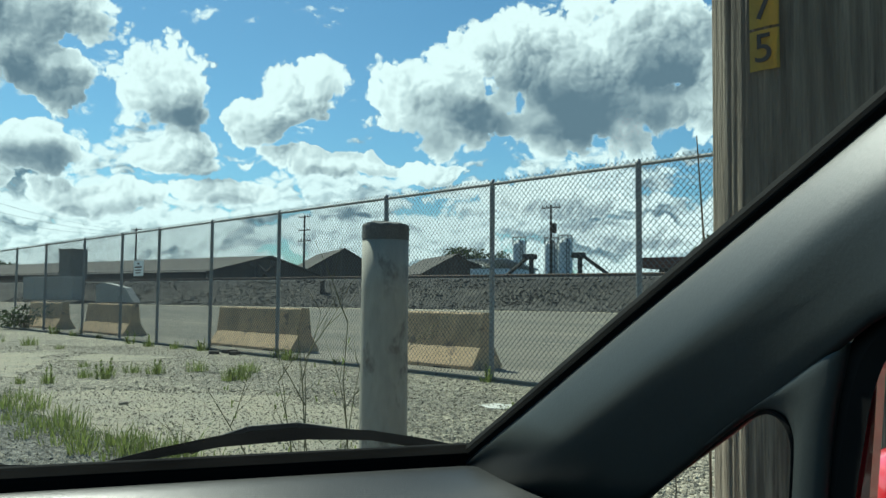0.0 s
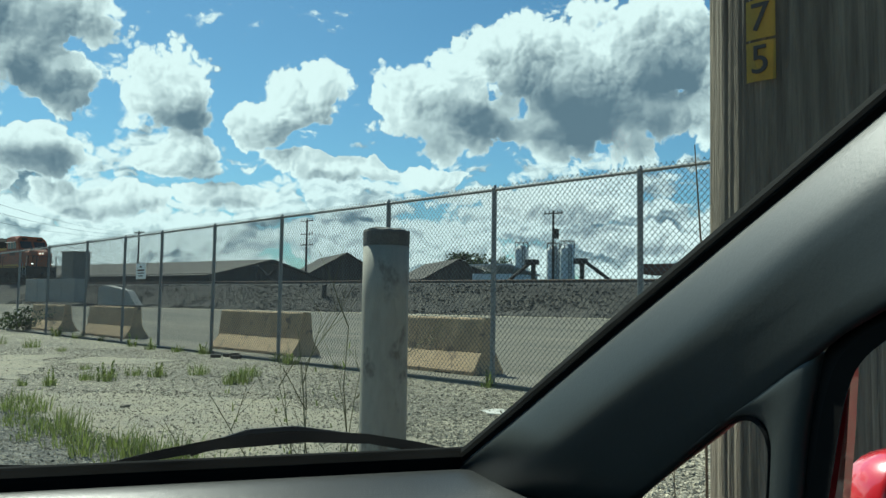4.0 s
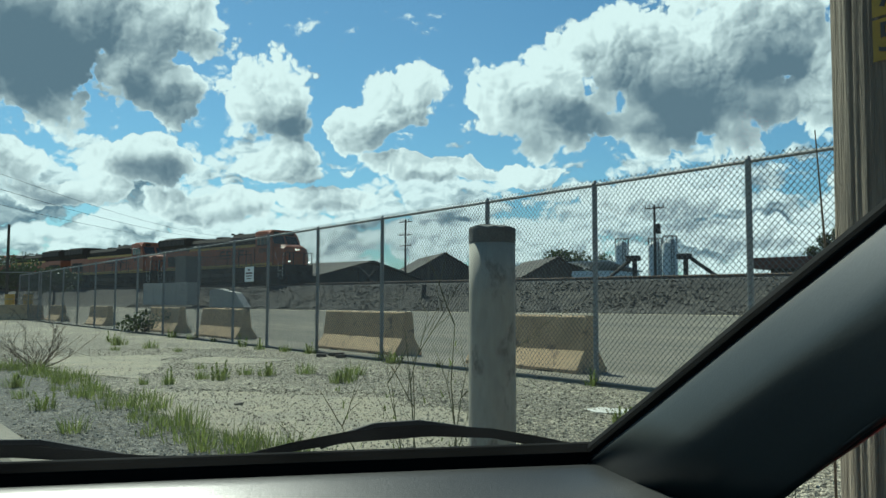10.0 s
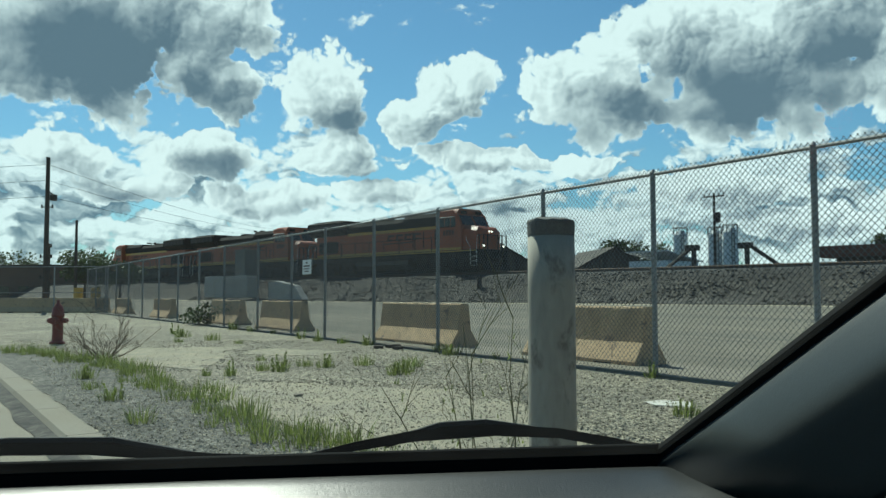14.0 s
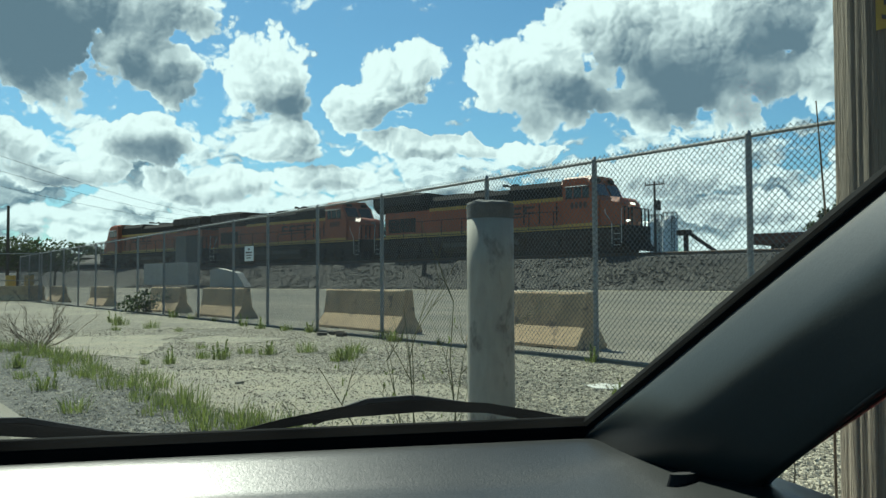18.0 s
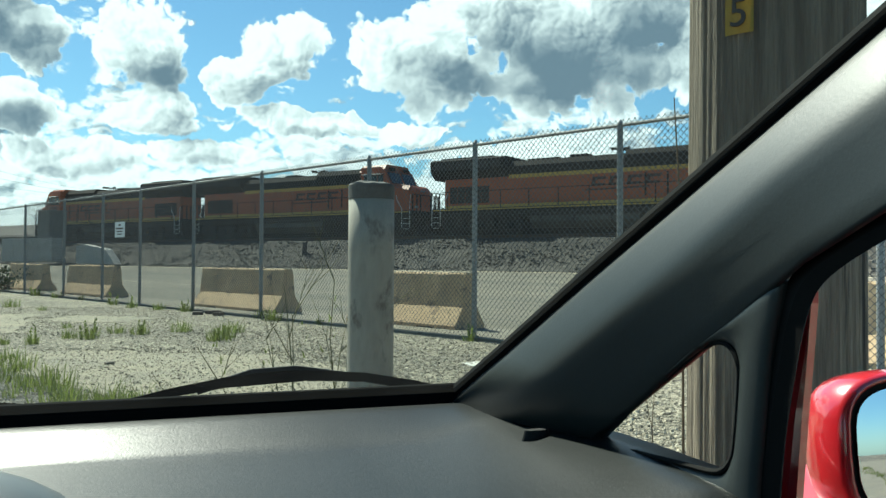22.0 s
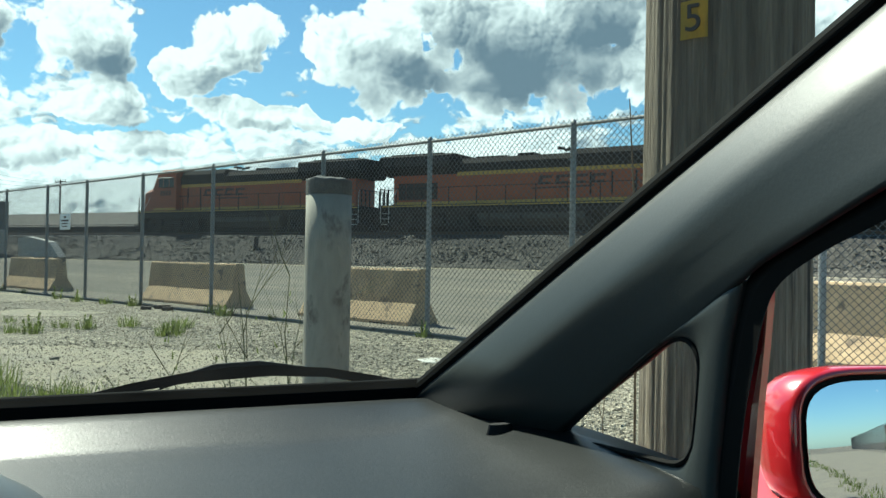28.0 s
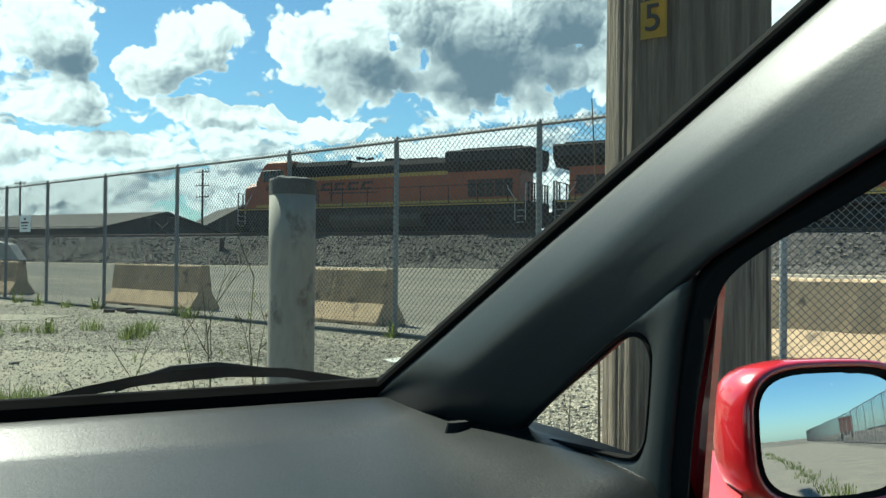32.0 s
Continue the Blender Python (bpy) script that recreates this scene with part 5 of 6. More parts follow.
def build_kerb():
    a, b = Vector((-9.36, 15.4)), Vector((-0.75, 3.1))
    d = (b - a).normalized()
    left = Vector((d.y, -d.x))
    if left.x > 0:
        left = -left
    kerb = thing("kerb", "pale worn concrete kerb beside the street", "kerb", kind="structure")
    n = int((b - a).length / 1.5)
    for k in range(n):
        p, q = a + d * (1.5 * k + 0.006), a + d * (1.5 * k + 1.494)
        prof = [(0.0, -0.1), (0.0, 0.035), (0.02, 0.05), (0.22, 0.05), (0.25, 0.02), (0.26, -0.10), (0.26, -0.15)]
        bm = bmesh.new()
        loft(bm, [[(*(e + left * o), z) for o, z in prof] for e in (p, q)])
        bmesh.ops.recalc_face_normals(bm, faces=bm.faces)
        part("kerb_stone", bm, M["kerb"], kerb)
    # gutter and street lie lower than the lot: the lot's edge is filled up to the kerb
    bm = bmesh.new()
    loft(bm, [[(*(e + left * 0.26), 0.006), (*(e + left * 0.75), 0.012), (*(e + left * 5.0), 0.02)] for e in (a - d * 6, a, b, b + d * 1.0)], closed=False)
    bmesh.ops.recalc_face_normals(bm, faces=bm.faces)
    tagged(part("street", bm, M["kerb"]), "dusty tan street gutter beside the kerb", "street", kind="structure")
    bm = bmesh.new()
    rows = []
    for k in range(60):
        e = a + d * (k * 0.26)
        w = 0.13 + 0.05 * noise.noise((k * 0.3, 2, 0))
        rows.append([(*(e + left * 0.255), 0.03), (*(e + left * (0.26 + w * 0.5)), 0.026), (*(e + left * (0.26 + w)), 0.012)])
    loft(bm, rows, closed=False)
    bmesh.ops.recalc_face_normals(bm, faces=bm.faces)
    tagged(part("gutter_dirt", bm, M["ballast"]), "dark dirt lying in the gutter", "dirt", kind="structure")


build_kerb()


def stones(name, count, place, size, mat, label, seed, flat=0.6):
    rnd = random.Random(seed)
    base = [(1, 0, 0), (0, 1, 0), (-1, 0, 0), (0, -1, 0), (0, 0, 1), (0, 0, -1)]
    tri = [(0, 1, 4), (1, 2, 4), (2, 3, 4), (3, 0, 4), (1, 0, 5), (2, 1, 5), (3, 2, 5), (0, 3, 5)]
    verts, faces = [], []
    for _ in range(count):
        x, y, z = place(rnd)
        r = size(rnd)
        a = rnd.uniform(0, 6.28)
        ca, sa = math.cos(a), math.sin(a)
        k = [rnd.uniform(0.55, 1.25) for _ in range(6)]
        n = len(verts)
        for (bx, by, bz), f in zip(base, k):
            bx, by = bx * f, by * f * 0.8
            verts.append((x + r * (bx * ca - by * sa), y + r * (bx * sa + by * ca), z + r * flat * (bz * f + 0.35)))
        faces += [(n + i, n + j, n + m) for i, j, m in tri]
    me = bpy.data.meshes.new(name)
    me.from_pydata(verts, [], faces)
    me.materials.append(mat)
    return tagged(new(name, me), label, "stones", kind="stuff")


def lot_place(rnd):
    while True:
        # thicker near the car and thinner on the slabs
        y = 2.6 + 15 * rnd.random() ** 1.7
        x = rnd.uniform(-0.62, 0.75) * y
        if x * FN.x + y * FN.y < 7.2 and not (x < -0.62 * (y - 1.6)) and noise.noise((x * 0.55, y * 0.55, 4)) > -0.25 + rnd.uniform(-0.3, 0.2):
            return x, y, 0.0


stones("lot_gravel", 90000, lot_place, lambda r: 0.005 + 0.016 * r.random() ** 3, M["pebble"], "loose grey gravel over the lot", 5)


def bank_place(rnd):
    v, u = 36.5 + 3.6 * rnd.random() ** 1.5, rnd.uniform(-75, 45)
    p = TD * u + TN * v
    return p.x, p.y, ground_z(p.x, p.y)


def slab_place(rnd):
    return rnd.uniform(-3, 0.8), rnd.uniform(4.2, 9.2), 0.006


stones("slab_grit", 9000, slab_place, lambda r: 0.004 + 0.010 * r.random() ** 3, M["pebble"], "fine grit lying on the slab", 6)
stones("bank_stones", 22000, bank_place, lambda r: 0.03 + 0.11 * r.random() ** 3, M["stone"], "grey crushed stone on the railway bank", 8)
stones("bank_rubble", 260, lambda r: bank_place(r), lambda r: 0.09 + 0.14 * r.random() ** 2, M["ballast"], "dark lumps of rubble on the bank", 9)


# ---- grass and weeds ----
def blades(bm, rnd, x, y, z, n, h, spread, width=0.006):
    for _ in range(n):
        a, b = rnd.uniform(0, 6.28), rnd.uniform(0, 6.28)
        r = spread * math.sqrt(rnd.random())
        px, py = x + r * math.cos(a), y + r * math.sin(a)
        b = a + rnd.gauss(0, 0.7)
        hh = h * rnd.uniform(0.45, 1.2) * (1.1 - 0.5 * r / max(spread, 1e-6))
        lean = hh * rnd.uniform(0.15, 0.6 + 0.6 * r / max(spread, 1e-6))
        w = width * rnd.uniform(0.7, 1.4)
        dx, dy = math.cos(b), math.sin(b)
        sx, sy = -dy * w, dx * w
        v0 = bm.verts.new((px - sx, py - sy, z))
        v1 = bm.verts.new((px + sx, py + sy, z))
        v2 = bm.verts.new((px + dx * lean * 0.35 + sx * 0.8, py + dy * lean * 0.35 + sy * 0.8, z + hh * 0.6))
        v3 = bm.verts.new((px + dx * lean * 0.35 - sx * 0.8, py + dy * lean * 0.35 - sy * 0.8, z + hh * 0.6))
        v4 = bm.verts.new((px + dx * lean, py + dy * lean, z + hh))
        bm.faces.new((v0, v1, v2, v3))
        bm.faces.new((v3, v2, v4))


def build_grass():
    rnd = random.Random(21)
    line = [(-8.0, 14.3), (-6.2, 12.6), (-4.7, 10.9), (-3.5, 9.1), (-2.5, 7.7), (-1.55, 6.25), (-0.95, 5.4), (-0.45, 4.7), (-0.1, 4.2)]
    bm = bmesh.new()
    for a, b in zip(line, line[1:]):
        a, b = Vector(a), Vector(b)
        n = int((b - a).length / 0.055)
        for i in range(n):
            p = a.lerp(b, i / n)
            thick = 0.5 + 0.9 * noise.noise((p.x * 1.1, p.y * 1.1, 2))
            if rnd.random() < 0.35 + thick * 0.5:
                q = p + Vector((rnd.gauss(0, 0.14), rnd.gauss(0, 0.14)))
                blades(bm, rnd, q.x, q.y, 0, rnd.randint(24, 46), rnd.uniform(0.07, 0.24), 0.11, 0.0032)
    tagged(part("grass_strip", bm, M["blade"]), "strip of uneven green grass between gravel and slab", "grass", kind="stuff")
    spots = [(-3.08, 12.2), (-2.47, 10.86), (-2.25, 11.27), (-1.91, 11.08), (-1.45, 11.4), (-0.82, 10.39), (-3.18, 9.94), (-2.87, 9.93), (-2.67, 10.58), (-2.41, 10.5), (-0.76, 11.2), (-0.84, 10.1),
             (-4.9, 20.6), (-3.15, 17.2), (-2.5, 16.5), (-1.95, 15.9), (-0.5, 14.0), (-0.28, 13.4), (0.42, 12.6), (-3.7, 18.2), (-5.8, 21.9), (-6.6, 23.0), (-5.5, 17.6), (-6.6, 18.9), (-4.6, 16.4),
             (-7.3, 20.3), (-3.9, 8.5), (-3.3, 7.6), (-2.5, 6.3), (-4.5, 9.6), (-6.0, 16.9), (2.15, 9.75), (4.75, 5.95), (1.75, 6.7)]
    shapes = []
    for k in range(6):
        bm = bmesh.new()
        blades(bm, rnd, 0, 0, 0, 46 + 8 * k, 0.16 + 0.025 * k, 0.10 + 0.02 * k, 0.0045)
        if k % 2:
            for j in range(3):
                x, y = rnd.uniform(-0.08, 0.08), rnd.uniform(-0.05, 0.05)
                h = rnd.uniform(0.15, 0.36)
                for i in range(7):
                    blades(bm, rnd, x + 0.1 * x * i, y, h * i / 8, 2, 0.13 * (1 - i / 12), 0.01, 0.012)
        shapes.append(mesh_of(bm, "weed", M["blade"]))
    for k, (x, y) in enumerate(spots):
        ob = new("weed", shapes[k % 6])
        far = min(1.1, 0.55 + 0.022 * y)
        ob.matrix_basis = pose(x, y, 0.0, 0, 0, rnd.uniform(0, 360)) @ Matrix.Diagonal((far, far, far, 1))
        tagged(ob, "small tuft of green weeds growing through gravel", "weed", "weeds on the lot")


build_grass()


def stems(bm, rnd, p, d, length, r, depth, wild=0.16):
    """Branching twigs."""
    q = Vector(p)
    d = Vector(d).normalized()
    n = 4
    for i in range(n):
        d = (d + Vector((rnd.uniform(-1, 1), rnd.uniform(-1, 1), rnd.uniform(-0.3, 0.6))) * wild).normalized()
        e = q + d * length / n
        tube(bm, q, e, r * (1 - 0.18 * i), r * (1 - 0.18 * (i + 1)), sides=4, caps=False)
        if depth and rnd.random() < 0.75:
            stems(bm, rnd, e, d + Vector((rnd.uniform(-1, 1), rnd.uniform(-1, 1), rnd.uniform(-0.2, 0.6))) * 0.9, length * rnd.uniform(0.3, 0.6), r * 0.55, depth - 1, wild)
        q = e


def build_shrubs():
    rnd = random.Random(4)
    bm = bmesh.new()
    for k in range(24):
        a = rnd.uniform(0, 6.28)
        stems(bm, rnd, (0.08 * math.cos(a), 0.08 * math.sin(a), 0), (math.cos(a), math.sin(a), rnd.uniform(0.2, 1.6)), rnd.uniform(0.4, 0.75), 0.007, 3, 0.38)
    tagged(part("dry_shrub", bm, M["dry"], m=pose(-5.55, 12.45, 0)), "leafless brown shrub of tangled twigs", "shrub")
    # tall thin weeds beside the bollard
    weed = thing("tall_weed", "tall thin weed with bare brown stems", "weed", pose(0.06, 3.35, 0))
    for k, (dx, dy, lean, h) in enumerate(((0.0, 0.0, 0.02, 0.88), (0.05, 0.05, 0.06, 0.80), (-0.05, 0.02, -0.12, 0.74), (0.09, -0.03, 0.04, 0.92), (-0.1, 0.03, -0.36, 0.70), (-0.03, 0.08, -0.2, 0.66), (0.12, 0.04, 0.1, 0.7), (-0.38, 0.05, -0.3, 0.46))):
        bm = bmesh.new()
        stems(bm, rnd, (dx, dy, 0), (lean, rnd.uniform(-0.1, 0.1), 1), h, 0.0045, 2)
        stem = part("stem", bm, M["green_stem"], weed)
        bm = bmesh.new()
        for i in range(11):
            f = rnd.uniform(0.15, 1)
            blades(bm, rnd, dx + lean * h * f, dy, h * f * 0.9, 1, 0.035, 0.02, 0.003)
        part("leaves", bm, M["blade"], stem)
    bm = bmesh.new()
    stems(bm, rnd, (0, 0, 0), (0.05, 0, 1), 0.36, 0.005, 2)
    tagged(part("twig_weed", bm, M["dry"], m=pose(1.74, 3.72, 0)), "small dry twig standing in gravel", "weed")
    bm = bmesh.new()
    tube(bm, (0, 0, 0), (-0.005, 0, 1.0), 0.004, 0.0035, sides=5)
    tube(bm, (-0.005, 0, 1.0), (-0.03, 0.0, 1.40), 0.0035, 0.0015, sides=5)
    tagged(part("dry_stalk", bm, M["dry"], m=pose(1.03, 1.96, 0)), "tall dry stalk beside the wooden pole", "weed")


build_shrubs()


def leafy(bm, rnd, centre, radii, count, size):
    """Leaf clumps through an uneven crown."""
    c = Vector(centre)
    lobes = [(Vector((rnd.uniform(-1, 1) * radii[0], rnd.uniform(-1, 1) * radii[1], rnd.uniform(-0.8, 1) * radii[2])) * 0.62, rnd.uniform(0.3, 0.55)) for _ in range(9)]
    for _ in range(count):
        o, k = rnd.choice(lobes)
        d = Vector((rnd.gauss(0, 1), rnd.gauss(0, 1), rnd.gauss(0, 1))).normalized() * k * rnd.random() ** 0.4
        p = c + o + Vector((d.x * radii[0], d.y * radii[1], d.z * radii[2]))
        n = Vector((rnd.gauss(0, 1), rnd.gauss(0, 1), rnd.gauss(0, 1))).normalized()
        t = n.orthogonal().normalized()
        b = n.cross(t)
        s = size * rnd.uniform(0.6, 1.4)
        bm.faces.new([bm.verts.new(p + t * s * u + b * s * w * 0.6) for u, w in ((-1, 0), (0, -1), (1, 0), (0, 1))])


def build_tree(name, x, y, z, h, w, seed, label):
    rnd = random.Random(seed)
    tree = thing(name, label, "tree", pose(x, y, z), "distant trees")
    bm = bmesh.new()
    tube(bm, (0, 0, -0.3), (0.1, 0, h * 0.45), 0.035 * h, 0.02 * h, sides=8)
    for k in range(6):
        a = k * 1.05 + rnd.random()
        tube(bm, (0.08, 0, h * rnd.uniform(0.3, 0.45)), (w * 0.35 * math.cos(a), w * 0.35 * math.sin(a), h * rnd.uniform(0.6, 0.8)), 0.016 * h, 0.006 * h, sides=6)
    part("trunk", bm, M["bark"], tree)
    bm = bmesh.new()
    leafy(bm, rnd, (0, 0, h * 0.66), (w * 0.62, w * 0.62, h * 0.42), 1500, 0.035 * h)
    part("crown", bm, M["leaf"], tree)


for k, (x, y, z, h, w) in enumerate(((43.5, 83.5, 1.9, 6.6, 4.6), (47.0, 82.0, 1.9, 5.0, 4.5), (35.5, 190, 2, 11, 10), (41, 186, 2, 10, 9), (-60, 150, 1.5, 7, 9), (-70, 152, 1.5, 7.5, 10), (-52, 148, 1.5, 6, 8),
                                    (-82, 150, 1.5, 6, 9), (-37, 78, 0.5, 4.8, 4.5), (-34, 79, 0.5, 4.0, 4.0), (62, 88, 1.9, 6, 5), (72, 80, 1.9, 7, 6), (-95, 160, 1.5, 8, 12))):
    build_tree("tree", x, y, z, h, w, 40 + k, "distant dark green leafy tree")
rnd = random.Random(77)
bush = thing("bush", "low green bush growing at the fence", "bush", pose(-8.4, 26.2, 0))
bm = bmesh.new()
for k in range(12):
    a = rnd.uniform(0, 6.28)
    tube(bm, (0, 0, 0), (0.4 * math.cos(a), 0.4 * math.sin(a), 0.45), 0.012, 0.004, sides=4)
part("branches", bm, M["bark"], bush)
bm = bmesh.new()
leafy(bm, rnd, (0, 0, 0.38), (0.95, 0.8, 0.42), 900, 0.045)
part("foliage", bm, M["leaf"], bush)


# ---- street furniture ----
def build_hydrant():
    h = thing("fire_hydrant", "dull red fire hydrant on the gravel", "fire hydrant", pose(-8.25, 16.32, 0))
    bm = bmesh.new()
    prof = [(0.15, 0), (0.15, 0.04), (0.11, 0.05), (0.105, 0.08), (0.10, 0.5), (0.125, 0.52), (0.125, 0.56), (0.115, 0.58), (0.11, 0.64), (0.085, 0.71), (0.04, 0.76), (0.03, 0.77), (0.03, 0.83), (0.0, 0.835)]
    loft(bm, [[(r * math.cos(a), r * math.sin(a), z * 1.06) for a in [2 * math.pi * i / 20 for i in range(20)]] for r, z in prof[:-1]])
    part("barrel", bm, M["hydrant"], h, smooth=True)
    for d in ((1, 0), (-1, 0), (0, -1)):
        bm = bmesh.new()
        k = 0.19 if d[1] == 0 else 0.2
        tube(bm, (0, 0, 0.47), (d[0] * k, d[1] * k, 0.47), 0.055 if d[1] == 0 else 0.075, sides=12)
        tube(bm, (d[0] * k, d[1] * k, 0.47), (d[0] * (k + 0.03), d[1] * (k + 0.03), 0.47), 0.02, sides=5)
        part("outlet", bm, M["hydrant"], h)


build_hydrant()


def build_sign():
    sx, sy = fence_xy(17.92, -0.09)
    turn = math.degrees(math.atan2(-FD.x, FD.y)) + 90
    s = thing("fence_sign", "small white notice wired to the fence", "sign", pose(sx, sy, 1.62, 0, 0, turn))
    bm = bmesh.new()
    box(bm, (-0.26, -0.006, -0.17), (0.26, 0.006, 0.17), 0.004)
    part("board", bm, M["sign"], s)
    for z, w, h in ((0.10, 0.055, 0.04), (0.025, 0.18, 0.036), (-0.04, 0.16, 0.024), (-0.10, 0.13, 0.024)):
        for y in (-0.009, 0.009):
            bm = bmesh.new()
            box(bm, (-w, y - 0.002, z - h / 2), (w, y + 0.002, z + h / 2))
            part("text_bar", bm, M["logo"], s)


build_sign()
rnd = random.Random(8)
for k, (x, y, l, t) in enumerate(((-1.38, 15.2, 0.34, 60), (-1.25, 14.7, 0.26, 75), (-1.62, 14.9, 0.18, 10), (-1.63, 7.93, 0.075, 30))):
    bm = bmesh.new()
    w = min(0.06, l * 0.4)
    box(bm, (-l / 2, -w, 0), (l / 2, w, w), 0.012)
    for v in bm.verts:
        v.co += Vector((noise.noise(v.co * 9), noise.noise(v.co * 7), noise.noise(v.co * 8))) * 0.012
    ob = part("broken_block" if k == 3 else "timber_scrap", bm, M["kerb"] if k == 3 else M["bark"], m=pose(x, y, 0.0, 0, 0, t))
    tagged(ob, "broken lump of concrete on the slab" if k == 3 else "weathered scrap of timber by the fence", "debris")


# ---- beyond the road ----
turn_t = math.degrees(math.atan2(-TD.x, TD.y))


def build_cabinet():
    c = Vector((-19.4, 71.5))
    z = 2.45
    cab = thing("signal_cabinet", "tall grey metal equipment cabinet on the bank", "cabinet", pose(c.x, c.y, z, 0, 0, turn_t))
    for name, lo, hi in (("body", (-0.75, -0.85, 0), (0.75, 0.85, 2.35)), ("roof", (-0.85, -0.95, 2.35), (0.85, 0.95, 2.45))):
        bm = bmesh.new()
        box(bm, lo, hi, 0.03)
        part(name, bm, M["cabinet"], cab)
    for y in (-0.8, 0.03):
        bm = bmesh.new()
        box(bm, (-0.78, y, 0.1), (-0.74, y + 0.77, 2.2), 0.01)
        d = part("door", bm, M["cabinet"], cab)
        bm = bmesh.new()
        box(bm, (-0.83, y + 0.6, 1.0), (-0.78, y + 0.65, 1.3))
        part("handle", bm, M["dark_steel"], d)
    for k in range(4):
        bm = bmesh.new()
        box(bm, (-0.5, -0.92, 0), (0.5, 0.92, 0.95), 0.04)
        p = TD * (-68.2 + 1.9 * k) + TN * 36.2
        b = part("concrete_block", bm, M["concrete"], m=pose(p.x, p.y, 0.72, 0, 0, turn_t))
        tagged(b, "large plain concrete block at the foot of the bank", "block", "blocks below the cabinet")
        bm = bmesh.new()
        box(bm, (-0.5, -0.92, 0), (0.5, 0.92, 0.95), 0.04)
        b = part("concrete_block", bm, M["concrete"], m=pose(p.x, p.y, 1.672, 0, 0, turn_t))
        tagged(b, "large plain concrete block stacked on another", "block", "blocks below the cabinet")
    bm = bmesh.new()
    prism(bm, [(-54.2, 0.6), (-59.2, 0.6), (-59.2, 1.95), (-58.2, 2.1), (-55.4, 1.7)], 36.3, 36.9, "y")
    for v in bm.verts:
        p = TD * v.co.x + TN * v.co.y
        v.co = Vector((p.x, p.y, v.co.z))
    tagged(part("concrete_wall_stub", bm, M["concrete"]), "low broken concrete wall beside the blocks", "wall")


build_cabinet()


def far_pole(x, y, z, h, arms, label, trans=False):
    p = thing("power_pole", label, "utility pole", pose(x, y, z), "distant poles")
    bm = bmesh.new()
    tube(bm, (0, 0, -0.5), (0, 0, h), 0.16, 0.11, sides=8)
    part("shaft", bm, M["creosote"], p)
    for zz, w in arms:
        bm = bmesh.new()
        d = Vector((TD.x, TD.y, 0)) if trans is not None else Vector((1, 0, 0))
        tube(bm, Vector((0, 0, h + zz)) - d * w, Vector((0, 0, h + zz)) + d * w, 0.07, sides=5)
        arm = part("crossarm", bm, M["creosote"], p)
        for f in (-0.9, -0.45, 0.45, 0.9):
            bm = bmesh.new()
            tube(bm, Vector((0, 0, h + zz + 0.05)) + d * w * f, Vector((0, 0, h + zz + 0.3)) + d * w * f, 0.045, sides=5)
            part("insulator", bm, M["creosote"], arm)
    if trans:
        bm = bmesh.new()
        tube(bm, (0.35, 0, h - 2.9), (0.35, 0, h - 1.9), 0.27, sides=10)
        part("transformer", bm, M["dark_steel"], p)
    return p


far_pole(24.3, 81.4, 2, 8.9, [(-0.3, 1.1)], "dark wooden power pole with one crossarm", True)
far_pole(-1.0, 106.5, 2, 9.8, [(-0.3, 1.1), (-2.0, 1.1), (-3.4, 1.1)], "dark wooden power pole with three crossarms")
far_pole(-26.0, 128.0, 2, 9.4, [(-0.3, 1.3)], "dark wooden power pole with one crossarm")
tall = far_pole(-23.55, 45.0, 0, 8.7, [], "tall dark wooden pole with a lamp bracket and old insulators", None)
bm = bmesh.new()
tube(bm, (0.1, 0, 6.75), (0.42, -0.05, 6.55), 0.04, sides=6)
box(bm, (0.22, -0.2, 6.25), (0.52, 0.12, 6.6), 0.05)
part("lamp_bracket", bm, M["dark_steel"], tall)
for z in (5.9, 3.1, 2.55, 1.95):
    for side in (-1, 1):
        bm = bmesh.new()
        tube(bm, (0, 0, z), (side * 0.30, 0, z), 0.03, sides=5)
        tube(bm, (side * 0.30, 0, z - 0.06), (side * 0.30, 0, z + 0.14), 0.06, 0.04, sides=8)
        part("insulator", bm, M["dark_steel"], tall)

far_pole(-34.0, 70.0, 0, 7.45, [], "bare dark wooden pole", None)
far_pole(-39.5, 76.0, 0, 5.8, [(-0.3, 0.7)], "small dark pole with a crossarm")
far_pole(-42.0, 68.0, 0, 6.1, [], "bare dark wooden pole", None)
bm = bmesh.new()
for k in range(3):
    for a, b in (((-60, 40, 9.3 - k * 0.9), (-23.55, 45, 8.3 - k * 0.9)), ((-23.55, 45, 8.3 - k * 0.9), (-26, 128, 11.0 - k * 0.2))):
        a, b = Vector(a), Vector(b)
        pts = [a.lerp(b, i / 12) - Vector((0, 0, 1.0 * 4 * (i / 12) * (1 - i / 12))) for i in range(13)]
        pipe(bm, pts, 0.012, 3)
tagged(part("power_lines", bm, M["rubber"]), "thin slack power lines between poles", "cable", kind="stuff")


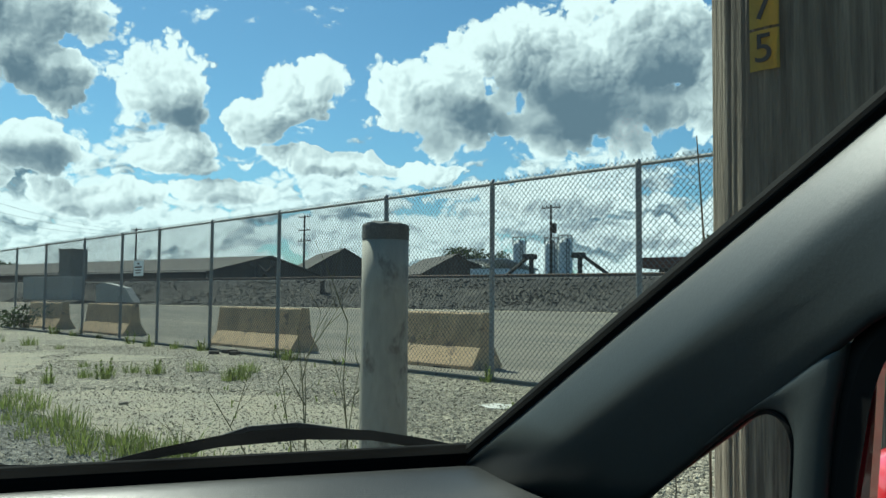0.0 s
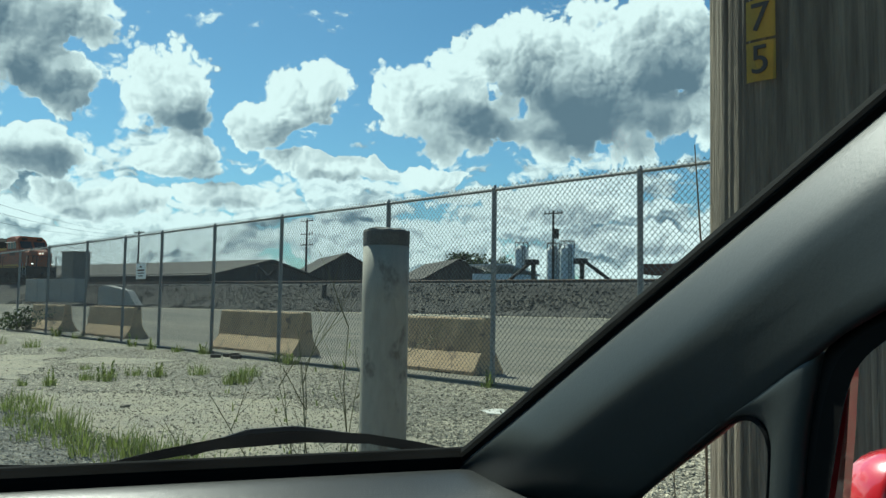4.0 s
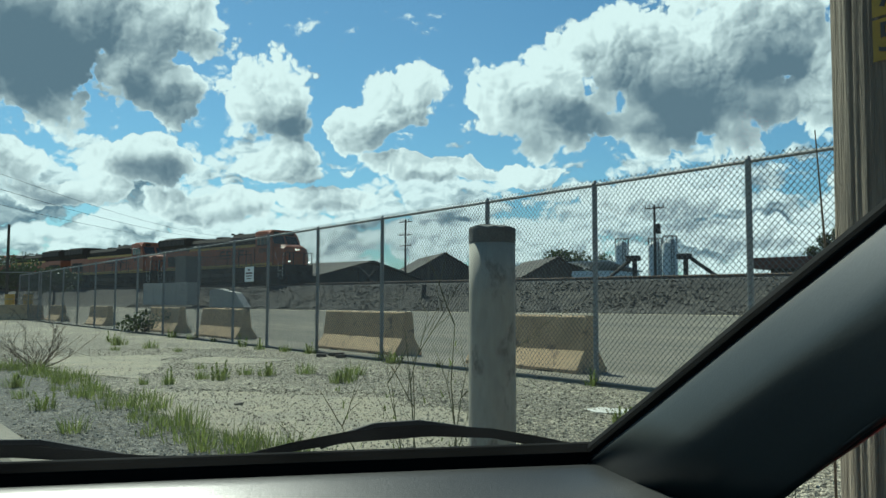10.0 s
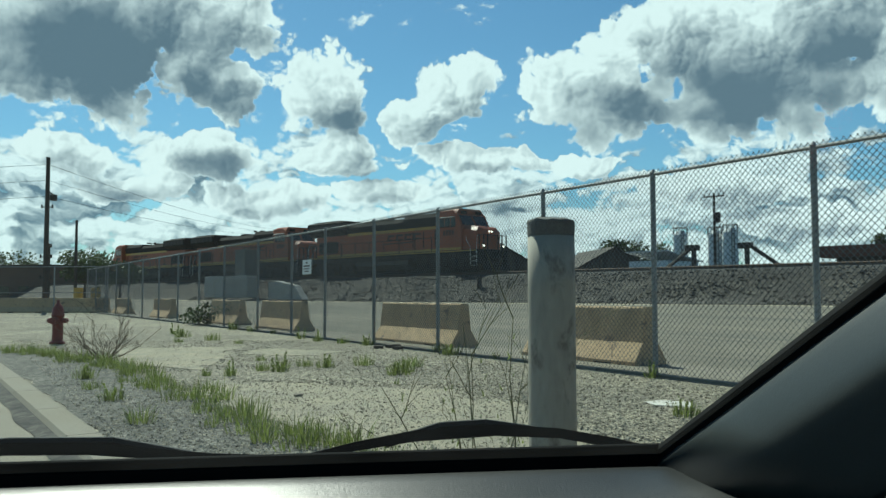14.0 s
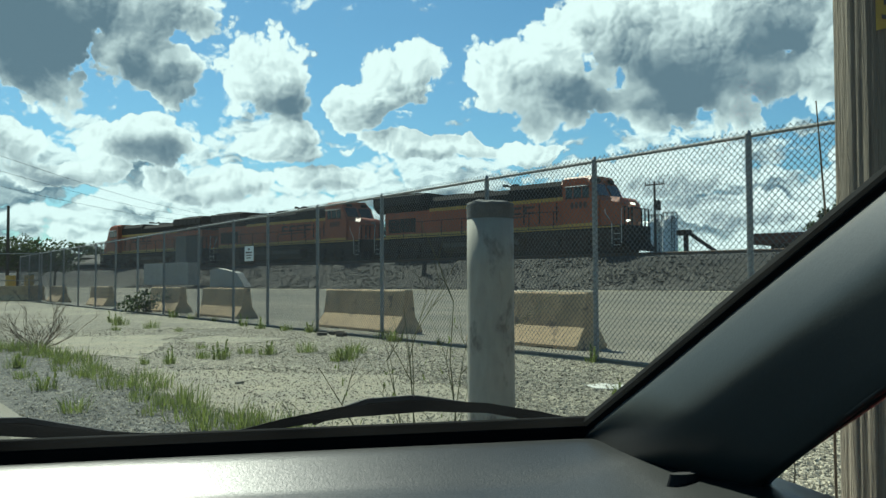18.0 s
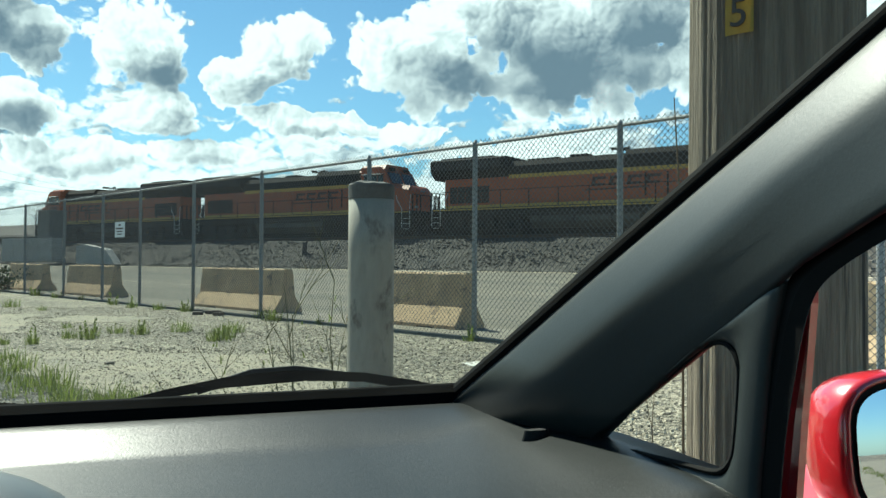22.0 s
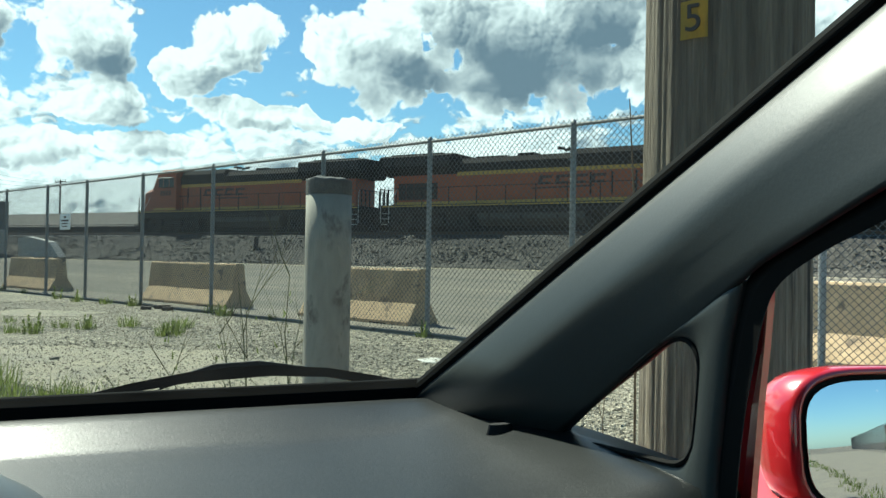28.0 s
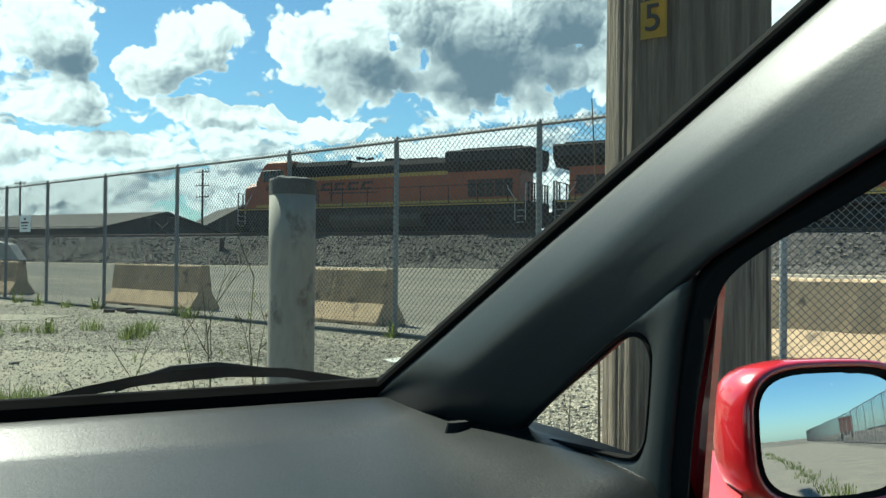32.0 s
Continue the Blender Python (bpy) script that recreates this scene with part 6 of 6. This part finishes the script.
def shed(name, m, w, l, eave, ridge, label, boards=True):
    """Gabled building: ridge along y, gable towards -y."""
    s = thing(name, label, "shed", m)
    bm = bmesh.new()
    prism(bm, [(-w, 0), (w, 0), (w, eave), (0, ridge - 0.15), (-w, eave)], 0, l, "y")
    part("wall", bm, M["old_wall"], s)
    for k in (-1, 1):
        bm = bmesh.new()
        prism(bm, [(0, ridge), (k * (w + 0.6), eave - 0.35), (k * (w + 0.6), eave - 0.2), (0, ridge + 0.18)], -0.5, l + 0.5, "y")
        part("roof", bm, M["old_roof"], s)
    if boards:
        n = int(2 * w / 0.6)
        for k in range(n):
            x = -w + 0.3 + k * (2 * w - 0.6) / (n - 1)
            top = ridge - 0.5 - (ridge - eave) * abs(x) / w
            bm = bmesh.new()
            box(bm, (x - 0.2, -0.1, 0), (x + 0.2, 0.0, top - 0.1 * (k % 3)))
            part("board", bm, M["old_wall"], s)


p = TD * -62 + TN * 64
shed("warehouse", pose(p.x, p.y, 1.8, 0, 0, turn_t + 180) @ Matrix.Translation((-7.5, 0, 0)), 7.5, 190, 1.8, 3.3, "long low warehouse with a weathered dark roof", False)
shed("timber_shed", pose(5.8, 148.6, 2, 0, 0, 12), 6.4, 22, 4.4, 8.0, "old gabled timber shed with grey boards")
shed("timber_shed", pose(23.4, 131.5, 2, 0, 0, 8), 5.6, 20, 3.4, 6.4, "old gabled timber shed with grey boards")
shed("timber_shed", pose(-9, 158, 2, 0, 0, 14), 7, 22, 4.6, 6.6, "old low gabled shed behind the tracks")
s = thing("white_roofed_shed", "low shed with a pale metal roof", "shed", pose(27.0, 114, 2, 0, 0, turn_t))
bm = bmesh.new()
box(bm, (-4, -3, 0), (4, 3, 3.4), 0.05)
part("wall", bm, M["silo"], s)
bm = bmesh.new()
prism(bm, [(-4.4, 3.4), (4.4, 4.6), (4.4, 4.75), (-4.4, 3.55)], -3.3, 3.3, "y")
part("roof", bm, M["silo"], s)


def build_silo(x, y, r, h):
    s = thing("silo", "white storage silo with a railed top", "silo", pose(x, y, 2), "silos")
    bm = bmesh.new()
    loft(bm, [[(q * math.cos(a), q * math.sin(a), z) for a in [2 * math.pi * i / 20 for i in range(20)]] for q, z in ((r, 0), (r, h - 0.8), (r * 0.55, h))])
    part("drum", bm, M["silo"], s, smooth=False)
    bm = bmesh.new()
    for k in range(8):
        a = k * math.pi / 4
        tube(bm, (r * math.cos(a), r * math.sin(a), h - 0.8), (r * math.cos(a), r * math.sin(a), h + 0.6), 0.06, sides=4)
        b = a + math.pi / 4
        tube(bm, (r * math.cos(a), r * math.sin(a), h + 0.6), (r * math.cos(b), r * math.sin(b), h + 0.6), 0.06, sides=4)
    part("top_railing", bm, M["dark_steel"], s)
    bm = bmesh.new()
    for dx in (-0.25, 0.25):
        tube(bm, (dx, -r - 0.15, 0), (dx, -r - 0.15, h), 0.05, sides=4)
    for k in range(22):
        tube(bm, (-0.25, -r - 0.15, k * h / 22), (0.25, -r - 0.15, k * h / 22), 0.035, sides=4)
    part("ladder", bm, M["dark_steel"], s)


for x, y, r, h in ((40.4, 157, 1.35, 10.9), (45.4, 152, 1.3, 10.6), (47.6, 150, 1.35, 10.9)):
    build_silo(x, y, r, h)


def build_switch(u, v, lean):
    p = TD * u + TN * v
    s = thing("switch_machine", "dark rusty track machine with a slanting arm", "machine", pose(p.x, p.y, 1.95, 0, 0, turn_t), "machines by the tracks")
    for name, lo, hi in (("base", (-0.4, -0.7, 0), (0.4, 0.7, 0.6)), ("mast", (-0.12, -0.12, 0.6), (0.12, 0.12, 1.8)), ("head", (-0.25, -0.5, 1.75), (0.25, 0.3, 2.1))):
        bm = bmesh.new()
        box(bm, lo, hi, 0.03)
        part(name, bm, M["dark_steel"], s)
    bm = bmesh.new()
    tube(bm, (0, lean * 0.2, 1.9), (0, lean * 2.2, 0.5), 0.12, sides=6)
    part("arm", bm, M["dark_steel"], s)


build_switch(-26.5, 47, -1)
build_switch(-23.0, 47, 1)
build_switch(-50.5, 47, -1)
build_switch(-53.0, 47, 1)


def build_wagon(u, v, n, label):
    p = TD * u + TN * v
    w = thing("flat_wagon", label, "wagon", pose(p.x, p.y, RAIL_Z - 0.1, 0, 0, turn_t), "standing wagons")
    bm = bmesh.new()
    box(bm, (-1.4, -n, 0.85), (1.4, n, 1.12), 0.03)
    part("deck", bm, M["wagon"], w)
    bm = bmesh.new()
    box(bm, (-1.42, -n, 1.12), (-1.34, n, 1.55))
    box(bm, (1.34, -n, 1.12), (1.42, n, 1.55))
    part("side_board", bm, M["wagon"], w)
    for y in (-n + 2.5, n - 2.5):
        bm = bmesh.new()
        box(bm, (-1.1, y - 1.3, 0.35), (1.1, y + 1.3, 0.85), 0.05)
        b = part("bogie", bm, M["loco_dirt"], w)
        for dy in (-0.85, 0.85):
            for x in (-0.75, 0.75):
                bm = bmesh.new()
                tube(bm, (x - 0.06, y + dy, 0.42), (x + 0.06, y + dy, 0.42), 0.42, sides=16)
                part("wheel", bm, M["dark_steel"], b)


build_wagon(-12.5, RAIL_V + 12.0, 9, "low rust-red flat wagon standing on a siding")
build_wagon(8.0, RAIL_V + 12.0, 9, "low rust-red flat wagon standing on a siding")
for u, v, h in ((-37.2, 38.6, 0.75), (-8.5, 38.4, 0.8)):
    p = TD * u + TN * v
    bm = bmesh.new()
    tube(bm, (0, 0, -0.3), (0.03, 0, h), 0.17, 0.15, sides=10)
    tagged(part("stump_post", bm, M["creosote"], m=pose(p.x, p.y, ground_z(p.x, p.y))), "short dark wooden stump on the bank", "post")

# cross fence, barriers and buildings at the far end of the lot
cross = thing("cross_fence", "galvanised chain-link fence across the far end of the lot", "fence", kind="structure")
xs = [-18.6, -21.4, -24.4, -27.4, -30.4, -33.4, -36.4]
for a, b in zip(xs, xs[1:]):
    bm = bmesh.new()
    tube(bm, (a, 41.8, -0.1), (a, 41.8, FENCE_H), 0.035, sides=8)
    part("post", bm, M["galv"], cross)
    bm = bmesh.new()
    tube(bm, (a, 41.8, FENCE_H), (b, 41.8, FENCE_H), 0.025, sides=6)
    part("top_rail", bm, M["galv"], cross)
    bm = bmesh.new()
    tube(bm, (a, 41.8, 1.1), (b, 41.8, 1.1), 0.02, sides=6)
    part("middle_rail", bm, M["galv"], cross)
    bm = bmesh.new()
    chain_link(bm, (a, 41.78), (b, 41.78), 0.03, FENCE_H + 0.04, 0.0028, 0.1424)
    part("wire_mesh", bm, M["wire"], cross)
for x, y, t in ((-19.7, 44.5, 90), (-22.8, 44.6, 90), (-26.5, 52, 92), (-29.8, 52.2, 92), (-33.2, 52.3, 90)):
    copy_thing(bpy.data.objects["jersey_barrier"], pose(x, y, 0, 0, 0, t))
for x, y in ((-27.6, 60), (-28.9, 60)):
    bm = bmesh.new()
    tube(bm, (0, 0, 0), (0, 0, 1.5), 0.35, 0.33, sides=14)
    tagged(part("yellow_drum", bm, M["yellow"], m=pose(x, y, 0)), "yellow marker drum at the far end of the lot", "drum", "yellow drums")


def far_house(x, y, w, d, h, mat, label, rows):
    b = thing("far_building", label, "building", pose(x, y, 0))
    bm = bmesh.new()
    box(bm, (0, 0, 0), (w, d, h), 0.05)
    part("wall", bm, mat, b)
    bm = bmesh.new()
    box(bm, (-0.3, -0.3, h), (w + 0.3, d + 0.3, h + 0.35), 0.05)
    part("roof", bm, M["old_roof"], b)
    for r in range(rows):
        for k in range(int(w / 3)):
            bm = bmesh.new()
            box(bm, (1 + k * 3, -0.06, 1 + r * 2.6), (2.6 + k * 3, 0.02, 2.3 + r * 2.6))
            part("window", bm, M["pane"], b)


far_house(-75, 122, 22, 10, 5.2, M["brick"], "low brown brick building far off", 1)
far_house(-51, 120, 8, 8, 4.2, M["silo"], "small pale building far off", 1)
far_house(-95, 118, 16, 10, 4.6, M["brick"], "low brown brick building far off", 1)

# red and pale containers behind the fence to the rear
for k, (s, off, l, h, mat) in enumerate(((-22, 9, 6, 2.4, "red"), (-30, 10, 6, 2.6, "hydrant"), (-38, 9, 5, 2.2, "silo"), (-15, 12, 4, 2.0, "yellow"))):
    x, y = fence_xy(s, off)
    bm = bmesh.new()
    box(bm, (-1.2, -l / 2, 0), (1.2, l / 2, h), 0.04)
    tagged(part("container", bm, M[mat], m=pose(x, y, ground_z(x, y), 0, 0, math.degrees(math.atan2(-FD.x, FD.y)))), "painted metal container standing behind the fence", "container", "containers behind the fence")


# ---- behind the car: grass along a crack in the pale lot, and a parked trailer ----
def build_rear_strip():
    rnd = random.Random(31)
    bm = bmesh.new()
    a, b = Vector((4.0, -3.2)), Vector((16.0, -26.0))
    for i in range(130):
        p = a.lerp(b, rnd.random() ** 1.5) + Vector((rnd.gauss(0, 0.16), rnd.gauss(0, 0.16)))
        blades(bm, rnd, p.x, p.y, 0, 6, rnd.uniform(0.06, 0.2), 0.12, 0.01)
    tagged(part("rear_grass", bm, M["blade"]), "thin line of grass along a crack", "grass", kind="stuff")
    sheet("slab_rear", [(2.0, -2.0), (9.5, -4.0), (40, -50), (26, -58), (10, -20)], 0.004, M["slab"], "pale worn pavement behind the car", "pavement", 0.3, 1.0)


build_rear_strip()


def build_trailer():
    t = thing("parked_trailer", "dull red box trailer parked behind the fence", "trailer", pose(45.5, -46.5, 0, 0, 0, 44))
    bm = bmesh.new()
    box(bm, (-1.25, -4.5, 0.9), (1.25, 4.5, 3.0), 0.05)
    part("body", bm, M["wagon"], t, "dull red box body")
    for y in (-3.2, 2.6, 3.6):
        for x in (-1.0, 1.0):
            bm = bmesh.new()
            tube(bm, (x - 0.12, y, 0.48), (x + 0.12, y, 0.48), 0.48, sides=18)
            part("wheel", bm, M["rubber"], t)
    bm = bmesh.new()
    box(bm, (-0.5, -4.4, 0.5), (0.5, 4.4, 0.9), 0.02)
    part("chassis", bm, M["dark_steel"], t)


build_trailer()


# ---- what moves ----
TRAIN = [(0, -94.4), (6, -70.7), (9, -58.85), (10, -54.85), (13, -42.8), (17, -27.05), (19, -19.1), (23, -3.55), (26, 7.5), (29, 18.05), (31, 24.8), (32, 28.0)]


def motions():
    """The three coupled locomotives roll along the track; u is the place of the leading coupling."""
    turn = math.degrees(math.atan2(-TD.x, TD.y))
    for k, loco in enumerate((lead, second, third)):
        rows = []
        for t, u in TRAIN:
            x, y = track_xy(u - LEN * (k + 0.5))
            rows.append((t, pose(x, y, RAIL_Z, 0, 0, turn + (180 if k == 2 else 0))))
        walk(loco, rows)


motions()
